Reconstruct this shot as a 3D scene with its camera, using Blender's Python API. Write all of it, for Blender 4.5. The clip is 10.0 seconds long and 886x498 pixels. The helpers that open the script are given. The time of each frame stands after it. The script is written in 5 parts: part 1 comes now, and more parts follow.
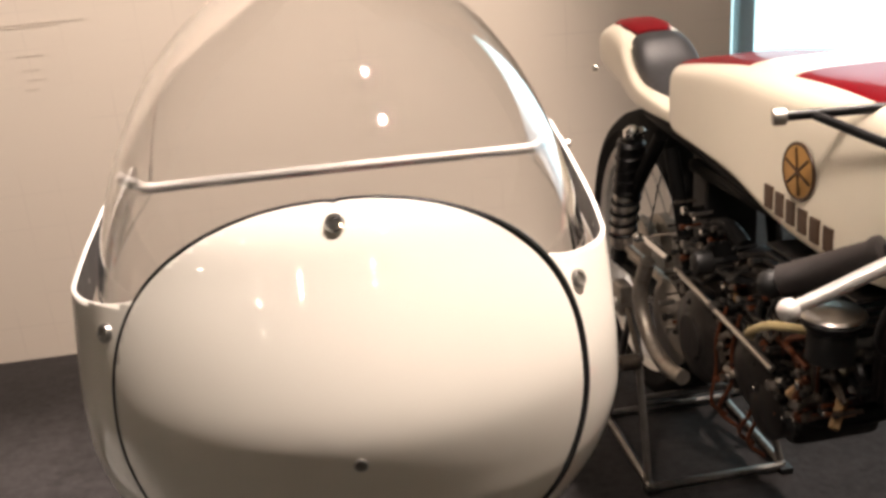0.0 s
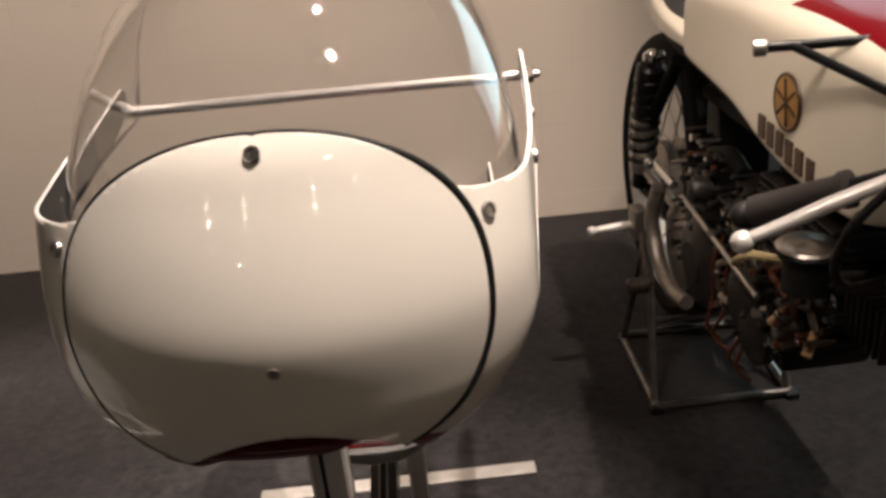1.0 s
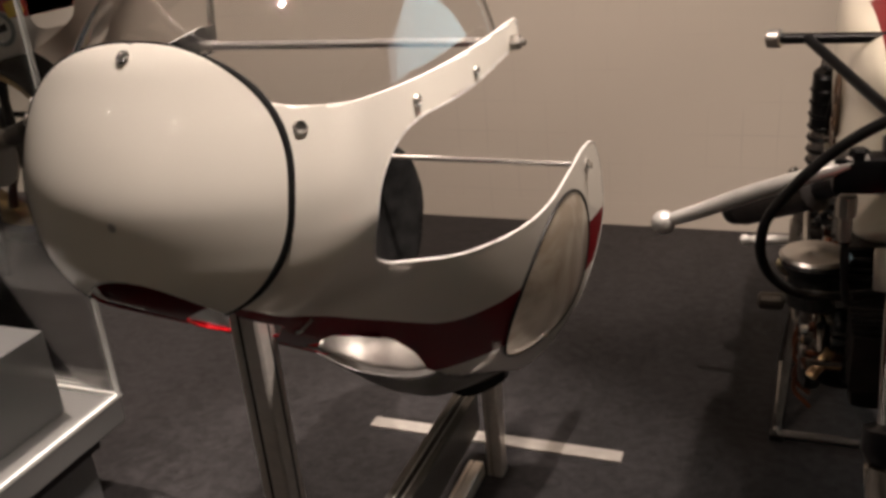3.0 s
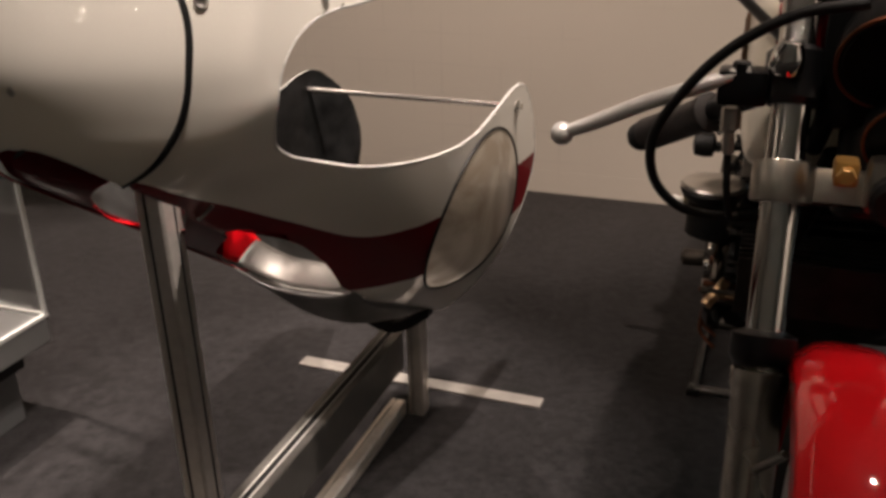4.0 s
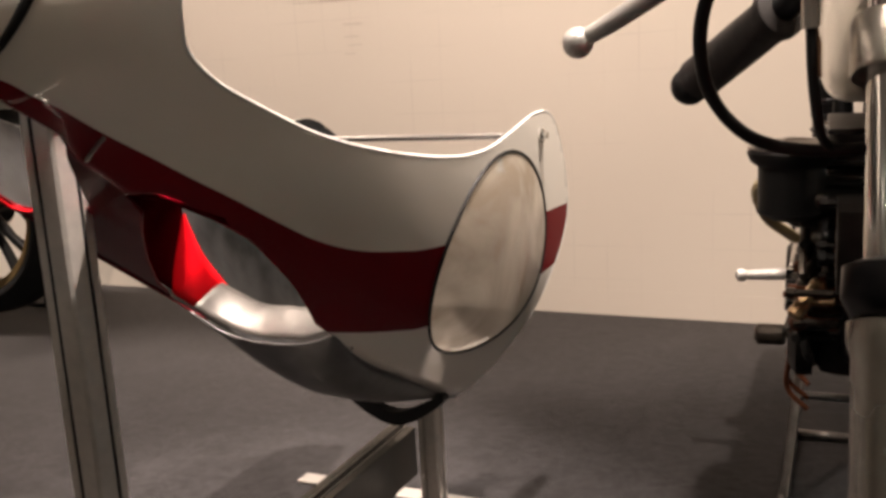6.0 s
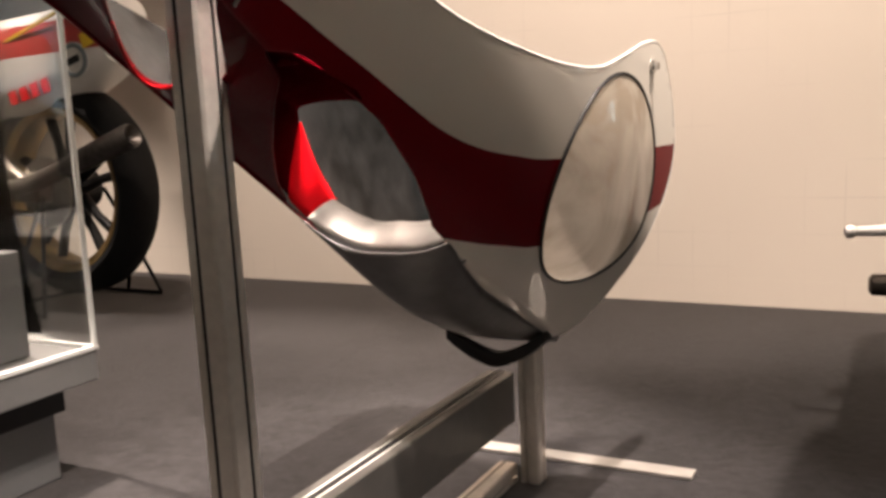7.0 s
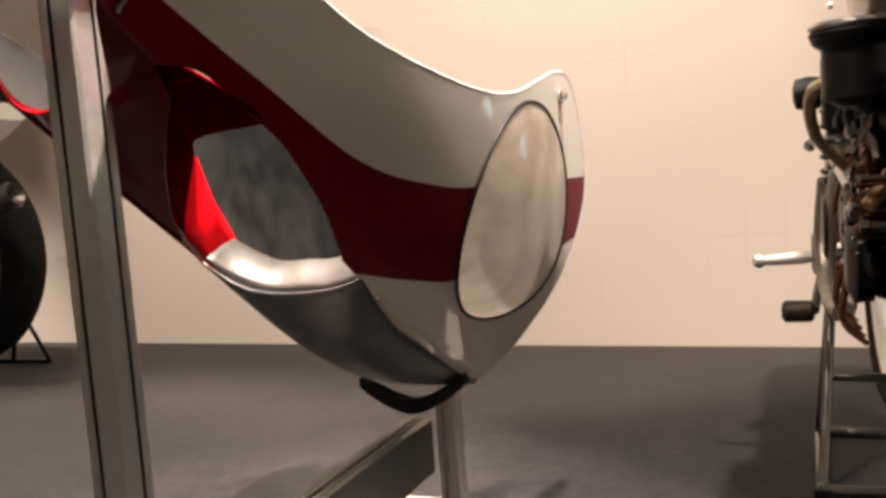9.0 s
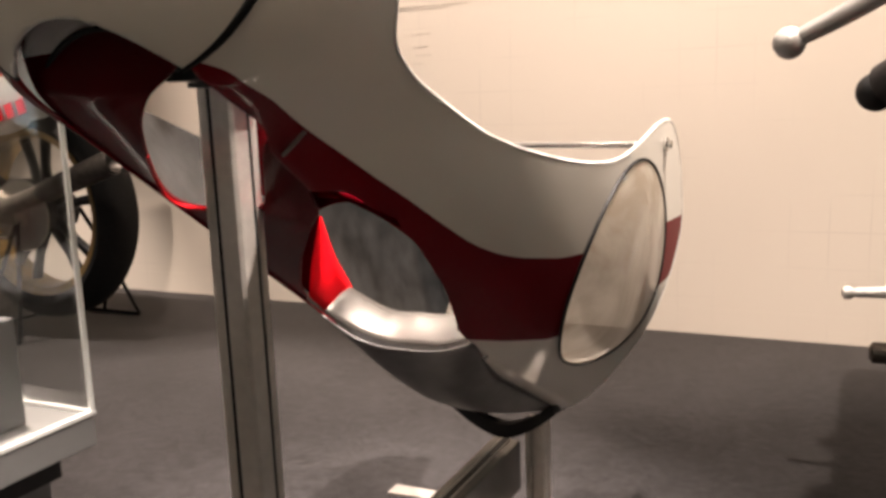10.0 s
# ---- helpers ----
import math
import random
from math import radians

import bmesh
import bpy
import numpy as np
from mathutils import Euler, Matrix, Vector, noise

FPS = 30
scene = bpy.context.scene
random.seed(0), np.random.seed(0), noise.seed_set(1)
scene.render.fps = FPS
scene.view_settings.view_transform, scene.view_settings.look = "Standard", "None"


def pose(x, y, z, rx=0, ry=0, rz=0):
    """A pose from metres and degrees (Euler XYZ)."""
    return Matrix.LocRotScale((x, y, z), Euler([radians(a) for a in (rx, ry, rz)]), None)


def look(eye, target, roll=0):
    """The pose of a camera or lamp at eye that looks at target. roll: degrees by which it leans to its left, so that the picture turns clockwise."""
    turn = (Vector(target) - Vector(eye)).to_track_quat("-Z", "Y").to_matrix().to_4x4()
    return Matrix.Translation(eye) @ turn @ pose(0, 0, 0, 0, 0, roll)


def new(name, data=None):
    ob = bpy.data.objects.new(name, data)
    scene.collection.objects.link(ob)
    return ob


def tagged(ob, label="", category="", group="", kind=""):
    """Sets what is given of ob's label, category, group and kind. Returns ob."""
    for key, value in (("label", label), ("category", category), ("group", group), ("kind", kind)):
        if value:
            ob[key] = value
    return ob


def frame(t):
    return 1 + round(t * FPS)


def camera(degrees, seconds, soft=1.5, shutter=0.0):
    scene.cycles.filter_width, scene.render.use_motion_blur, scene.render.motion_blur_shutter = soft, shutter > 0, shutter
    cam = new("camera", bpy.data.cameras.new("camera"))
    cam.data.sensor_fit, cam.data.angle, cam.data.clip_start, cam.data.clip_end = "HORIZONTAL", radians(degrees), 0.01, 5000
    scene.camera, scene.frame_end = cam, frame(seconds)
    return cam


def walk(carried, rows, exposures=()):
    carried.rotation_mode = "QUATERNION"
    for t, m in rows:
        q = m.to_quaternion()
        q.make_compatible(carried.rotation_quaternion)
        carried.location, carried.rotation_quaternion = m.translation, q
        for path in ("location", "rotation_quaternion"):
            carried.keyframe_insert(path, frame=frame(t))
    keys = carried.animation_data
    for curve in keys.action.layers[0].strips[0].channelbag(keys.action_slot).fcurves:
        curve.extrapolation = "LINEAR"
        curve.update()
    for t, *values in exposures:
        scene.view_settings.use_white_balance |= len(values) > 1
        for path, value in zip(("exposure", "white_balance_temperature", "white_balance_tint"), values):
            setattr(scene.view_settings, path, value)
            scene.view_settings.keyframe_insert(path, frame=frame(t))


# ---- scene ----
cam = camera(51.8, 10.0, soft=3.3, shutter=0.0)
PATH = [
    (0, (0.0000, 0.3154, 1.0199), (0.1596, 1.7343, 0.4993), -4.9),
    (0.2, (-0.0090, 0.2960, 1.0300), (0.1460, 2.1610, 0.3240), -5.3),
    (0.5, (0.0106, 0.2911, 1.0366), (0.1421, 1.6834, 0.4408), -4.7),
    (0.7, (0.0360, 0.2650, 1.0430), (0.2000, 2.0730, 0.2040), -4.6),
    (1, (0.0950, 0.2698, 1.0359), (0.1262, 1.6477, 0.3952), -5.5),
    (1.2, (0.1360, 0.2650, 1.0350), (0.0280, 2.0650, 0.1790), -6.8),
    (1.5, (0.2136, 0.2903, 1.0268), (-0.0076, 1.6636, 0.4150), -6.9),
    (1.7, (0.2740, 0.2970, 1.0230), (-0.1630, 2.0810, 0.2330), -5.9),
    (2, (0.3504, 0.2964, 1.0085), (-0.1018, 1.6173, 0.4081), -2.9),
    (2.2, (0.3868, 0.2880, 0.9994), (-0.1155, 1.5823, 0.3815), -3.2),
    (3.3, (0.5358, 0.2029, 0.9690), (-0.0106, 1.5094, 0.4157), -5.1),
    (3.5, (0.5495, 0.1968, 0.9568), (0.0296, 1.5185, 0.4165), -2.9),
    (4, (0.5852, 0.1923, 0.9052), (0.0866, 1.4964, 0.3048), -1.3),
    (4.5, (0.5996, 0.2265, 0.8656), (0.0798, 1.5557, 0.3435), -1.8),
    (5, (0.5966, 0.2994, 0.8102), (0.0129, 1.6302, 0.3633), -2.9),
    (5.2, (0.5936, 0.3276, 0.7737), (-0.0190, 1.6462, 0.3298), -3.7),
    (6.3, (0.5548, 0.3808, 0.5966), (-0.0646, 1.7465, 0.3458), -3.1),
    (6.5, (0.5419, 0.3694, 0.5654), (-0.1125, 1.7176, 0.3124), -3.1),
    (7, (0.5122, 0.3428, 0.5168), (-0.1892, 1.6712, 0.2858), -2.7),
    (7.5, (0.5077, 0.3405, 0.4887), (-0.1611, 1.6902, 0.2873), -2.0),
    (8, (0.5100, 0.3526, 0.4666), (-0.1254, 1.7191, 0.2675), -2.3),
    (8.5, (0.5024, 0.3716, 0.4621), (-0.0973, 1.7571, 0.2880), -3.4),
    (9, (0.4818, 0.3823, 0.4834), (-0.0745, 1.7906, 0.3443), -4.1),
    (9.5, (0.4514, 0.3663, 0.5335), (-0.1429, 1.7586, 0.3937), -3.5),
    (10, (0.4469, 0.3428, 0.6361), (-0.1961, 1.6948, 0.3724), -2.1),
]
EXPOSURES = [(0.0, 0.92), (0.5, 0.60), (1.0, 0.30), (1.5, 0.14), (2.2, 0.0), (3.3, 0.05), (4.0, -0.04), (4.5, 0.34), (5.2, 0.70), (6.3, 1.06), (8.5, 1.22), (10.0, 1.30)]
walk(cam, [(t, look(eye, target, roll)) for t, eye, target, roll in PATH], EXPOSURES)

U = 0.76  # metres in one drawing unit; all plans below are in drawing units

# ---- world and light ----
world = bpy.data.worlds.new("world")
scene.world = world
world.use_nodes = True
world.node_tree.nodes["Background"].inputs[0].default_value = (1.0, 0.86, 0.70, 1)
world.node_tree.nodes["Background"].inputs[1].default_value = 0.02


def spot(x, y, z, tx, ty, tz, watts, cone, blend=0.6, size=0.03, color=(1.0, 0.82, 0.71)):
    d = bpy.data.lights.new("ceiling_or_fill_spot", "SPOT")
    d.energy, d.spot_size, d.spot_blend, d.shadow_soft_size, d.color = watts, radians(cone), blend, size, color
    ob = new("ceiling_or_fill_spot", d)
    ob.matrix_world = look((U * x, U * y, U * z), (U * tx, U * ty, U * tz))
    return ob


def area(x, y, z, tx, ty, tz, watts, sx, sy, color):
    d = bpy.data.lights.new("window_light", "AREA")
    d.shape, d.size, d.size_y, d.energy, d.color = "RECTANGLE", sx * U, sy * U, watts, color
    ob = new("window_light", d)
    ob.matrix_world = look((U * x, U * y, U * z), (U * tx, U * ty, U * tz))
    return ob


# ceiling spots: over the fairing, over the motorcycles, and far ones towards the display wall
spot(0.76, 1.56, 3.7, -0.02, 1.70, 0.3, 330, 25, 0.6, color=(1.0, 0.84, 0.75))
spot(0.95, 1.12, 3.7, 0.04, 1.12, 1.0, 312, 24, 0.9, color=(1.0, 0.845, 0.755))
# dim warm fill from the front, added to tint the nose's underside
spot(0.6, -0.9, 3.7, 0.0, 1.1, 0.7, 6, 40, 1.0, color=(1.0, 0.66, 0.40))
spot(1.35, 2.05, 3.7, 0.80, 2.20, 0.0, 165, 48, 0.7)
spot(1.4, 0.75, 3.7, 0.98, 1.2, 0.5, 85, 34, 0.6)
spot(-0.6, 0.2, 3.7, 0.74, 1.82, 1.03, 280, 12.5, 0.5, 0.3)
spot(-1.3, 1.75, 3.7, -1.08, 1.75, 0.0, 510, 42)
spot(-2.6, 1.9, 3.7, -2.66, 2.75, 0.35, 350, 29)
spot(-0.55, 1.0, 3.7, -0.60, 3.45, 1.15, 225, 50, 0.5, color=(1.0, 0.80, 0.68))
spot(0.6, 1.3, 3.7, 0.6, 3.45, 1.05, 56, 52, 1.0, color=(1.0, 0.80, 0.68))
# two unseen wide downlights, added to raise the hall's ambient light
spot(0.0, -2.6, 3.7, 0.0, -2.6, 0.0, 40, 95)
spot(-3.2, -0.4, 3.7, -3.2, -0.4, 0.0, 90, 95)
# added spot turning the unseen east wall into a soft bounce fill
spot(4.2, 0.2, 3.7, 6.5, 0.4, 1.4, 270, 84, 1.0)
area(3.2, 4.7, 1.5, 0.9, 2.2, 0.8, 6, 2.2, 1.8, (0.80, 0.92, 1.0))

# ---- materials ----
def nodes_of(name):
    m = bpy.data.materials.new(name)
    m.use_nodes = True
    return m, m.node_tree.nodes, m.node_tree.links


def paint(name, color, rough=0.4, metal=0.0, grain=40.0, vary=0.12, stain=3.0, bump=0.0, coat=0.0, rough_vary=0.1, noise_detail=5.0, spec=0.5, coat_ior=1.5):
    """A surface with variation at two scales in colour and roughness, and a fine relief."""
    m, n, l = nodes_of(name)
    b = n["Principled BSDF"]
    tc = n.new("ShaderNodeTexCoord")
    fine, broad = n.new("ShaderNodeTexNoise"), n.new("ShaderNodeTexNoise")
    for tex, size in ((fine, grain), (broad, stain)):
        tex.inputs["Scale"].default_value = size
        tex.inputs["Detail"].default_value = noise_detail
        l.new(tc.outputs["Object"], tex.inputs["Vector"])
    both = n.new("ShaderNodeMath")
    both.operation = "ADD"
    l.new(fine.outputs["Fac"], both.inputs[0])
    l.new(broad.outputs["Fac"], both.inputs[1])
    ramp = n.new("ShaderNodeMapRange")
    ramp.inputs["From Min"].default_value, ramp.inputs["From Max"].default_value = 0.65, 1.35
    ramp.inputs["To Min"].default_value, ramp.inputs["To Max"].default_value = 1 - vary, 1 + vary
    l.new(both.outputs[0], ramp.inputs["Value"])
    mul = n.new("ShaderNodeVectorMath")
    mul.operation = "SCALE"
    mul.inputs[0].default_value = color
    l.new(ramp.outputs[0], mul.inputs["Scale"])
    l.new(mul.outputs[0], b.inputs["Base Color"])
    rr = n.new("ShaderNodeMapRange")
    rr.inputs["From Min"].default_value, rr.inputs["From Max"].default_value = 0.3, 0.7
    rr.inputs["To Min"].default_value, rr.inputs["To Max"].default_value = max(rough - rough_vary * rough, 0.02), min(rough + rough_vary * rough, 1)
    l.new(broad.outputs["Fac"], rr.inputs["Value"])
    l.new(rr.outputs[0], b.inputs["Roughness"])
    b.inputs["Metallic"].default_value = metal
    b.inputs["Specular IOR Level"].default_value = spec
    b.inputs["Coat Weight"].default_value = coat
    b.inputs["Coat IOR"].default_value = coat_ior
    b.inputs["Coat Roughness"].default_value = 0.05
    if bump:
        bp = n.new("ShaderNodeBump")
        bp.inputs["Strength"].default_value = bump
        bp.inputs["Distance"].default_value = 0.002
        l.new(fine.outputs["Fac"], bp.inputs["Height"])
        l.new(bp.outputs[0], b.inputs["Normal"])
    return m


def clear(name, tint=(1, 1, 1), rough=0.02, ior=1.3, most=1.0):
    """Thin clear plastic: see-through, with a glossy skin that grows towards grazing angles."""
    m, n, l = nodes_of(name)
    n.remove(n["Principled BSDF"])
    out = n["Material Output"]
    tr, gl, mix, fr = n.new("ShaderNodeBsdfTransparent"), n.new("ShaderNodeBsdfGlossy"), n.new("ShaderNodeMixShader"), n.new("ShaderNodeFresnel")
    tr.inputs[0].default_value = (*tint, 1)
    gl.inputs["Roughness"].default_value = rough
    fr.inputs["IOR"].default_value = ior
    cap = n.new("ShaderNodeMath")
    cap.operation = "MINIMUM"
    cap.inputs[1].default_value = most
    l.new(fr.outputs[0], cap.inputs[0])
    l.new(cap.outputs[0], mix.inputs[0])
    l.new(tr.outputs[0], mix.inputs[1])
    l.new(gl.outputs[0], mix.inputs[2])
    l.new(mix.outputs[0], out.inputs["Surface"])
    return m


def glow(name, color, strength):
    m, n, l = nodes_of(name)
    b = n["Principled BSDF"]
    b.inputs["Emission Color"].default_value = (*color, 1)
    b.inputs["Emission Strength"].default_value = strength
    b.inputs["Base Color"].default_value = (*color, 1)
    return m


CREAM = paint("cream_gloss_paint", (0.80, 0.755, 0.67), 0.6, grain=9, vary=0.025, coat=1.0, spec=0.1, coat_ior=1.75)
TANK_CREAM = paint("tank_cream_paint", (0.80, 0.74, 0.60), 0.3, grain=9, vary=0.03, coat=0.6)
RED = paint("red_gloss_paint", (0.155, 0.0012, 0.0055), 0.5, grain=9, vary=0.06, coat=0.3, spec=0.06)
# the same red, darkened to paint in the shade under the nose
RED_KEEL_SHADE = paint("shaded_red_under_nose", (0.09, 0.0008, 0.0034), 0.45, grain=9, vary=0.08, spec=0.015, coat=0.25)
# red without gloss, its colour lowered to stand for shade inside the duct
RED_DUCT_SHADE = paint("shaded_red_inside", (0.06, 0.0007, 0.0026), 0.6, grain=20, vary=0.2, spec=0.0)
INNER = paint("grey_fibreglass_inside", (0.016, 0.016, 0.016), 0.42, grain=34, vary=0.9, stain=11, bump=0.35, spec=0.16)
EDGE = paint("bare_white_edge", (0.66, 0.64, 0.60), 0.5, vary=0.05)
ALU = paint("brushed_aluminium", (0.80, 0.78, 0.75), 0.48, 0.5, grain=70, vary=0.1, bump=0.05)
EXTRUDED = paint("extruded_aluminium", (0.76, 0.71, 0.65), 0.34, 0.7, grain=90, vary=0.12, bump=0.05)
ALU_DULL = paint("dull_sheet_aluminium", (0.17, 0.165, 0.16), 0.5, 0.8, grain=35, vary=0.25, bump=0.08)
ALU_RAW = paint("scuffed_polished_aluminium", (0.14, 0.13, 0.118), 0.45, 0.6, grain=13, vary=0.55, stain=9, bump=1.0)
CHROME = paint("chrome_plate", (0.80, 0.79, 0.77), 0.10, 1.0, grain=30, vary=0.05)
STEEL = paint("grey_steel", (0.48, 0.46, 0.43), 0.33, 1.0, grain=60, vary=0.2, bump=0.08)
BLACK = paint("black_rubber", (0.007, 0.007, 0.007), 0.5, grain=50, vary=0.3, bump=0.05, spec=0.3)
FRAME_BLACK = paint("satin_black_frame_paint", (0.005, 0.005, 0.005), 0.5, grain=50, vary=0.3, spec=0.06)
BARE_ALLOY = paint("bare_scratched_alloy", (0.56, 0.52, 0.46), 0.27, 1.0, grain=60, vary=0.15, bump=0.1)
BLACK_GLOSS = paint("black_enamel", (0.004, 0.004, 0.0045), 0.3, grain=30, vary=0.2, spec=0.3)
TYRE = paint("tyre_rubber", (0.010, 0.010, 0.010), 0.8, grain=90, vary=0.3, bump=0.3, spec=0.15)
ENGINE = paint("oily_cast_engine", (0.022, 0.019, 0.017), 0.45, 0.6, grain=45, vary=0.6, bump=0.5)
CAST = paint("cast_alloy", (0.34, 0.31, 0.27), 0.45, 0.9, grain=60, vary=0.35, bump=0.3)
COPPER = paint("rusty_copper", (0.13, 0.042, 0.018), 0.42, 0.7, grain=60, vary=0.5, bump=0.3)
BROWN_GRIP = paint("brown_rubber_grip", (0.012, 0.009, 0.008), 0.6, grain=80, vary=0.3, bump=0.4)
GOLD = paint("gold_emblem", (0.46, 0.26, 0.075), 0.4, 0.4, grain=40, vary=0.15)
DARK_BROWN = paint("dark_brown_lettering", (0.06, 0.028, 0.012), 0.4, vary=0.1)
LEATHER = paint("black_seat_leather", (0.028, 0.028, 0.03), 0.5, grain=90, vary=0.3, bump=0.3)
GREY_CASE = paint("grey_plinth_laminate", (0.115, 0.117, 0.118), 0.5, grain=120, vary=0.05)
LIGHT_CASE = paint("pale_case_base", (0.16, 0.16, 0.158), 0.45, grain=120, vary=0.05)
CEIL = paint("ceiling_paint", (0.75, 0.73, 0.70), 0.9, grain=30, vary=0.05)
PLAIN_WALL = paint("off_white_wall", (0.62, 0.60, 0.57), 0.85, grain=50, vary=0.04, bump=0.05)
DARK_WALL = paint("hall_wall_paint", (0.66, 0.62, 0.56), 0.9, grain=50, vary=0.08)
BLUE_GREY = paint("blue_grey_sill", (0.20, 0.27, 0.32), 0.5, grain=40, vary=0.1)
YELLOW = paint("yellow_decal", (0.75, 0.5, 0.03), 0.4, vary=0.06)
GOLD_RIM = paint("gold_wheel_rim", (0.35, 0.24, 0.10), 0.35, 0.8, vary=0.2)
PEARL = paint("white_race_paint", (0.74, 0.72, 0.68), 0.3, grain=12, vary=0.04, coat=0.4)


def solid_clear(name, tint, ior):
    """Clear plastic with a real thickness: refracts and mirrors."""
    m, n, l = nodes_of(name)
    b = n["Principled BSDF"]
    b.inputs["Base Color"].default_value = (*tint, 1)
    b.inputs["Roughness"].default_value = 0.0
    b.inputs["IOR"].default_value = ior
    b.inputs["Transmission Weight"].default_value = 1.0
    return m


SCREEN = solid_clear("clear_windscreen_plastic", (1.0, 1.0, 0.995), 1.49)
ACRYLIC = clear("clear_case_acrylic", (0.965, 0.97, 0.965), 0.02, 1.25)
ACRYLIC_EDGE = paint("polished_acrylic_edge", (0.80, 0.82, 0.80), 0.25, vary=0.03)
GLASS = clear("window_glass", (0.93, 0.97, 0.97), 0.02, 1.3)
DAYLIGHT = glow("bright_daylight", (0.72, 0.95, 1.0), 0.84)


def frosted(name):
    """Milky clear plastic over the paint: partly see-through."""
    m, n, l = nodes_of(name)
    b, out = n["Principled BSDF"], n["Material Output"]
    b.inputs["Base Color"].default_value = (0.84, 0.77, 0.65, 1)
    b.inputs["Roughness"].default_value = 0.28
    b.inputs["Coat Weight"].default_value = 1.0
    b.inputs["Coat IOR"].default_value = 1.75
    b.inputs["Specular IOR Level"].default_value = 0.15
    tc, tex, bp = n.new("ShaderNodeTexCoord"), n.new("ShaderNodeTexNoise"), n.new("ShaderNodeBump")
    tex.inputs["Scale"].default_value = 14
    tex.inputs["Detail"].default_value = 3
    bp.inputs["Strength"].default_value = 0.25
    bp.inputs["Distance"].default_value = 0.004
    l.new(tc.outputs["Object"], tex.inputs["Vector"])
    l.new(tex.outputs["Fac"], bp.inputs["Height"])
    l.new(bp.outputs[0], b.inputs["Normal"])
    cloud, tone = n.new("ShaderNodeTexNoise"), n.new("ShaderNodeMix")
    cloud.inputs["Scale"].default_value = 6
    cloud.inputs["Detail"].default_value = 5
    cloud.inputs["Distortion"].default_value = 1.8
    l.new(tc.outputs["Object"], cloud.inputs["Vector"])
    tone.data_type = "RGBA"
    tone.inputs[6].default_value = (0.46, 0.38, 0.28, 1)
    tone.inputs[7].default_value = (0.84, 0.77, 0.65, 1)
    spread = n.new("ShaderNodeMapRange")
    spread.inputs["From Min"].default_value, spread.inputs["From Max"].default_value = 0.36, 0.66
    l.new(cloud.outputs["Fac"], spread.inputs["Value"])
    l.new(spread.outputs[0], tone.inputs[0])
    l.new(tone.outputs[2], b.inputs["Base Color"])
    tr, mix = n.new("ShaderNodeBsdfTransparent"), n.new("ShaderNodeMixShader")
    milk, blend = n.new("ShaderNodeBsdfTranslucent"), n.new("ShaderNodeMixShader")
    l.new(tone.outputs[2], milk.inputs["Color"])
    blend.inputs[0].default_value = 0.2
    l.new(b.outputs[0], blend.inputs[1])
    l.new(milk.outputs[0], blend.inputs[2])
    mix.inputs[0].default_value = 0.82
    l.new(tr.outputs[0], mix.inputs[1])
    l.new(blend.outputs[0], mix.inputs[2])
    l.new(mix.outputs[0], out.inputs["Surface"])
    return m


FROSTED = frosted("milky_plastic_cover")


def carpet_material():
    m, n, l = nodes_of("dark_grey_carpet")
    b = n["Principled BSDF"]
    tc = n.new("ShaderNodeTexCoord")
    fine, mid, broad = (n.new("ShaderNodeTexNoise") for _ in range(3))
    for tex, size in ((fine, 380.0), (mid, 60.0), (broad, 6.0)):
        tex.inputs["Scale"].default_value = size
        tex.inputs["Detail"].default_value = 4
        l.new(tc.outputs["Object"], tex.inputs["Vector"])
    add = n.new("ShaderNodeMath")
    add.operation = "MULTIPLY_ADD"
    add.inputs[1].default_value = 0.85
    l.new(fine.outputs["Fac"], add.inputs[0])
    l.new(mid.outputs["Fac"], add.inputs[2])
    add2 = n.new("ShaderNodeMath")
    add2.operation = "MULTIPLY_ADD"
    add2.inputs[1].default_value = 0.45
    l.new(broad.outputs["Fac"], add2.inputs[0])
    l.new(add.outputs[0], add2.inputs[2])
    cr = n.new("ShaderNodeValToRGB")
    mr = n.new("ShaderNodeMapRange")
    mr.inputs["From Min"].default_value, mr.inputs["From Max"].default_value = 0.86, 1.44
    l.new(add2.outputs[0], mr.inputs["Value"])
    l.new(mr.outputs[0], cr.inputs[0])
    cr.color_ramp.elements[0].color = (0.0028, 0.0027, 0.0029, 1)
    cr.color_ramp.elements[1].color = (0.0262, 0.0247, 0.0265, 1)
    l.new(cr.outputs[0], b.inputs["Base Color"])
    b.inputs["Roughness"].default_value = 0.95
    b.inputs["Specular IOR Level"].default_value = 0.15
    b.inputs["Sheen Weight"].default_value = 0.5
    b.inputs["Sheen Roughness"].default_value = 0.45
    b.inputs["Sheen Tint"].default_value = (0.55, 0.52, 0.50, 1)
    bp = n.new("ShaderNodeBump")
    bp.inputs["Strength"].default_value = 0.6
    bp.inputs["Distance"].default_value = 0.0012
    l.new(add.outputs[0], bp.inputs["Height"])
    l.new(bp.outputs[0], b.inputs["Normal"])
    return m


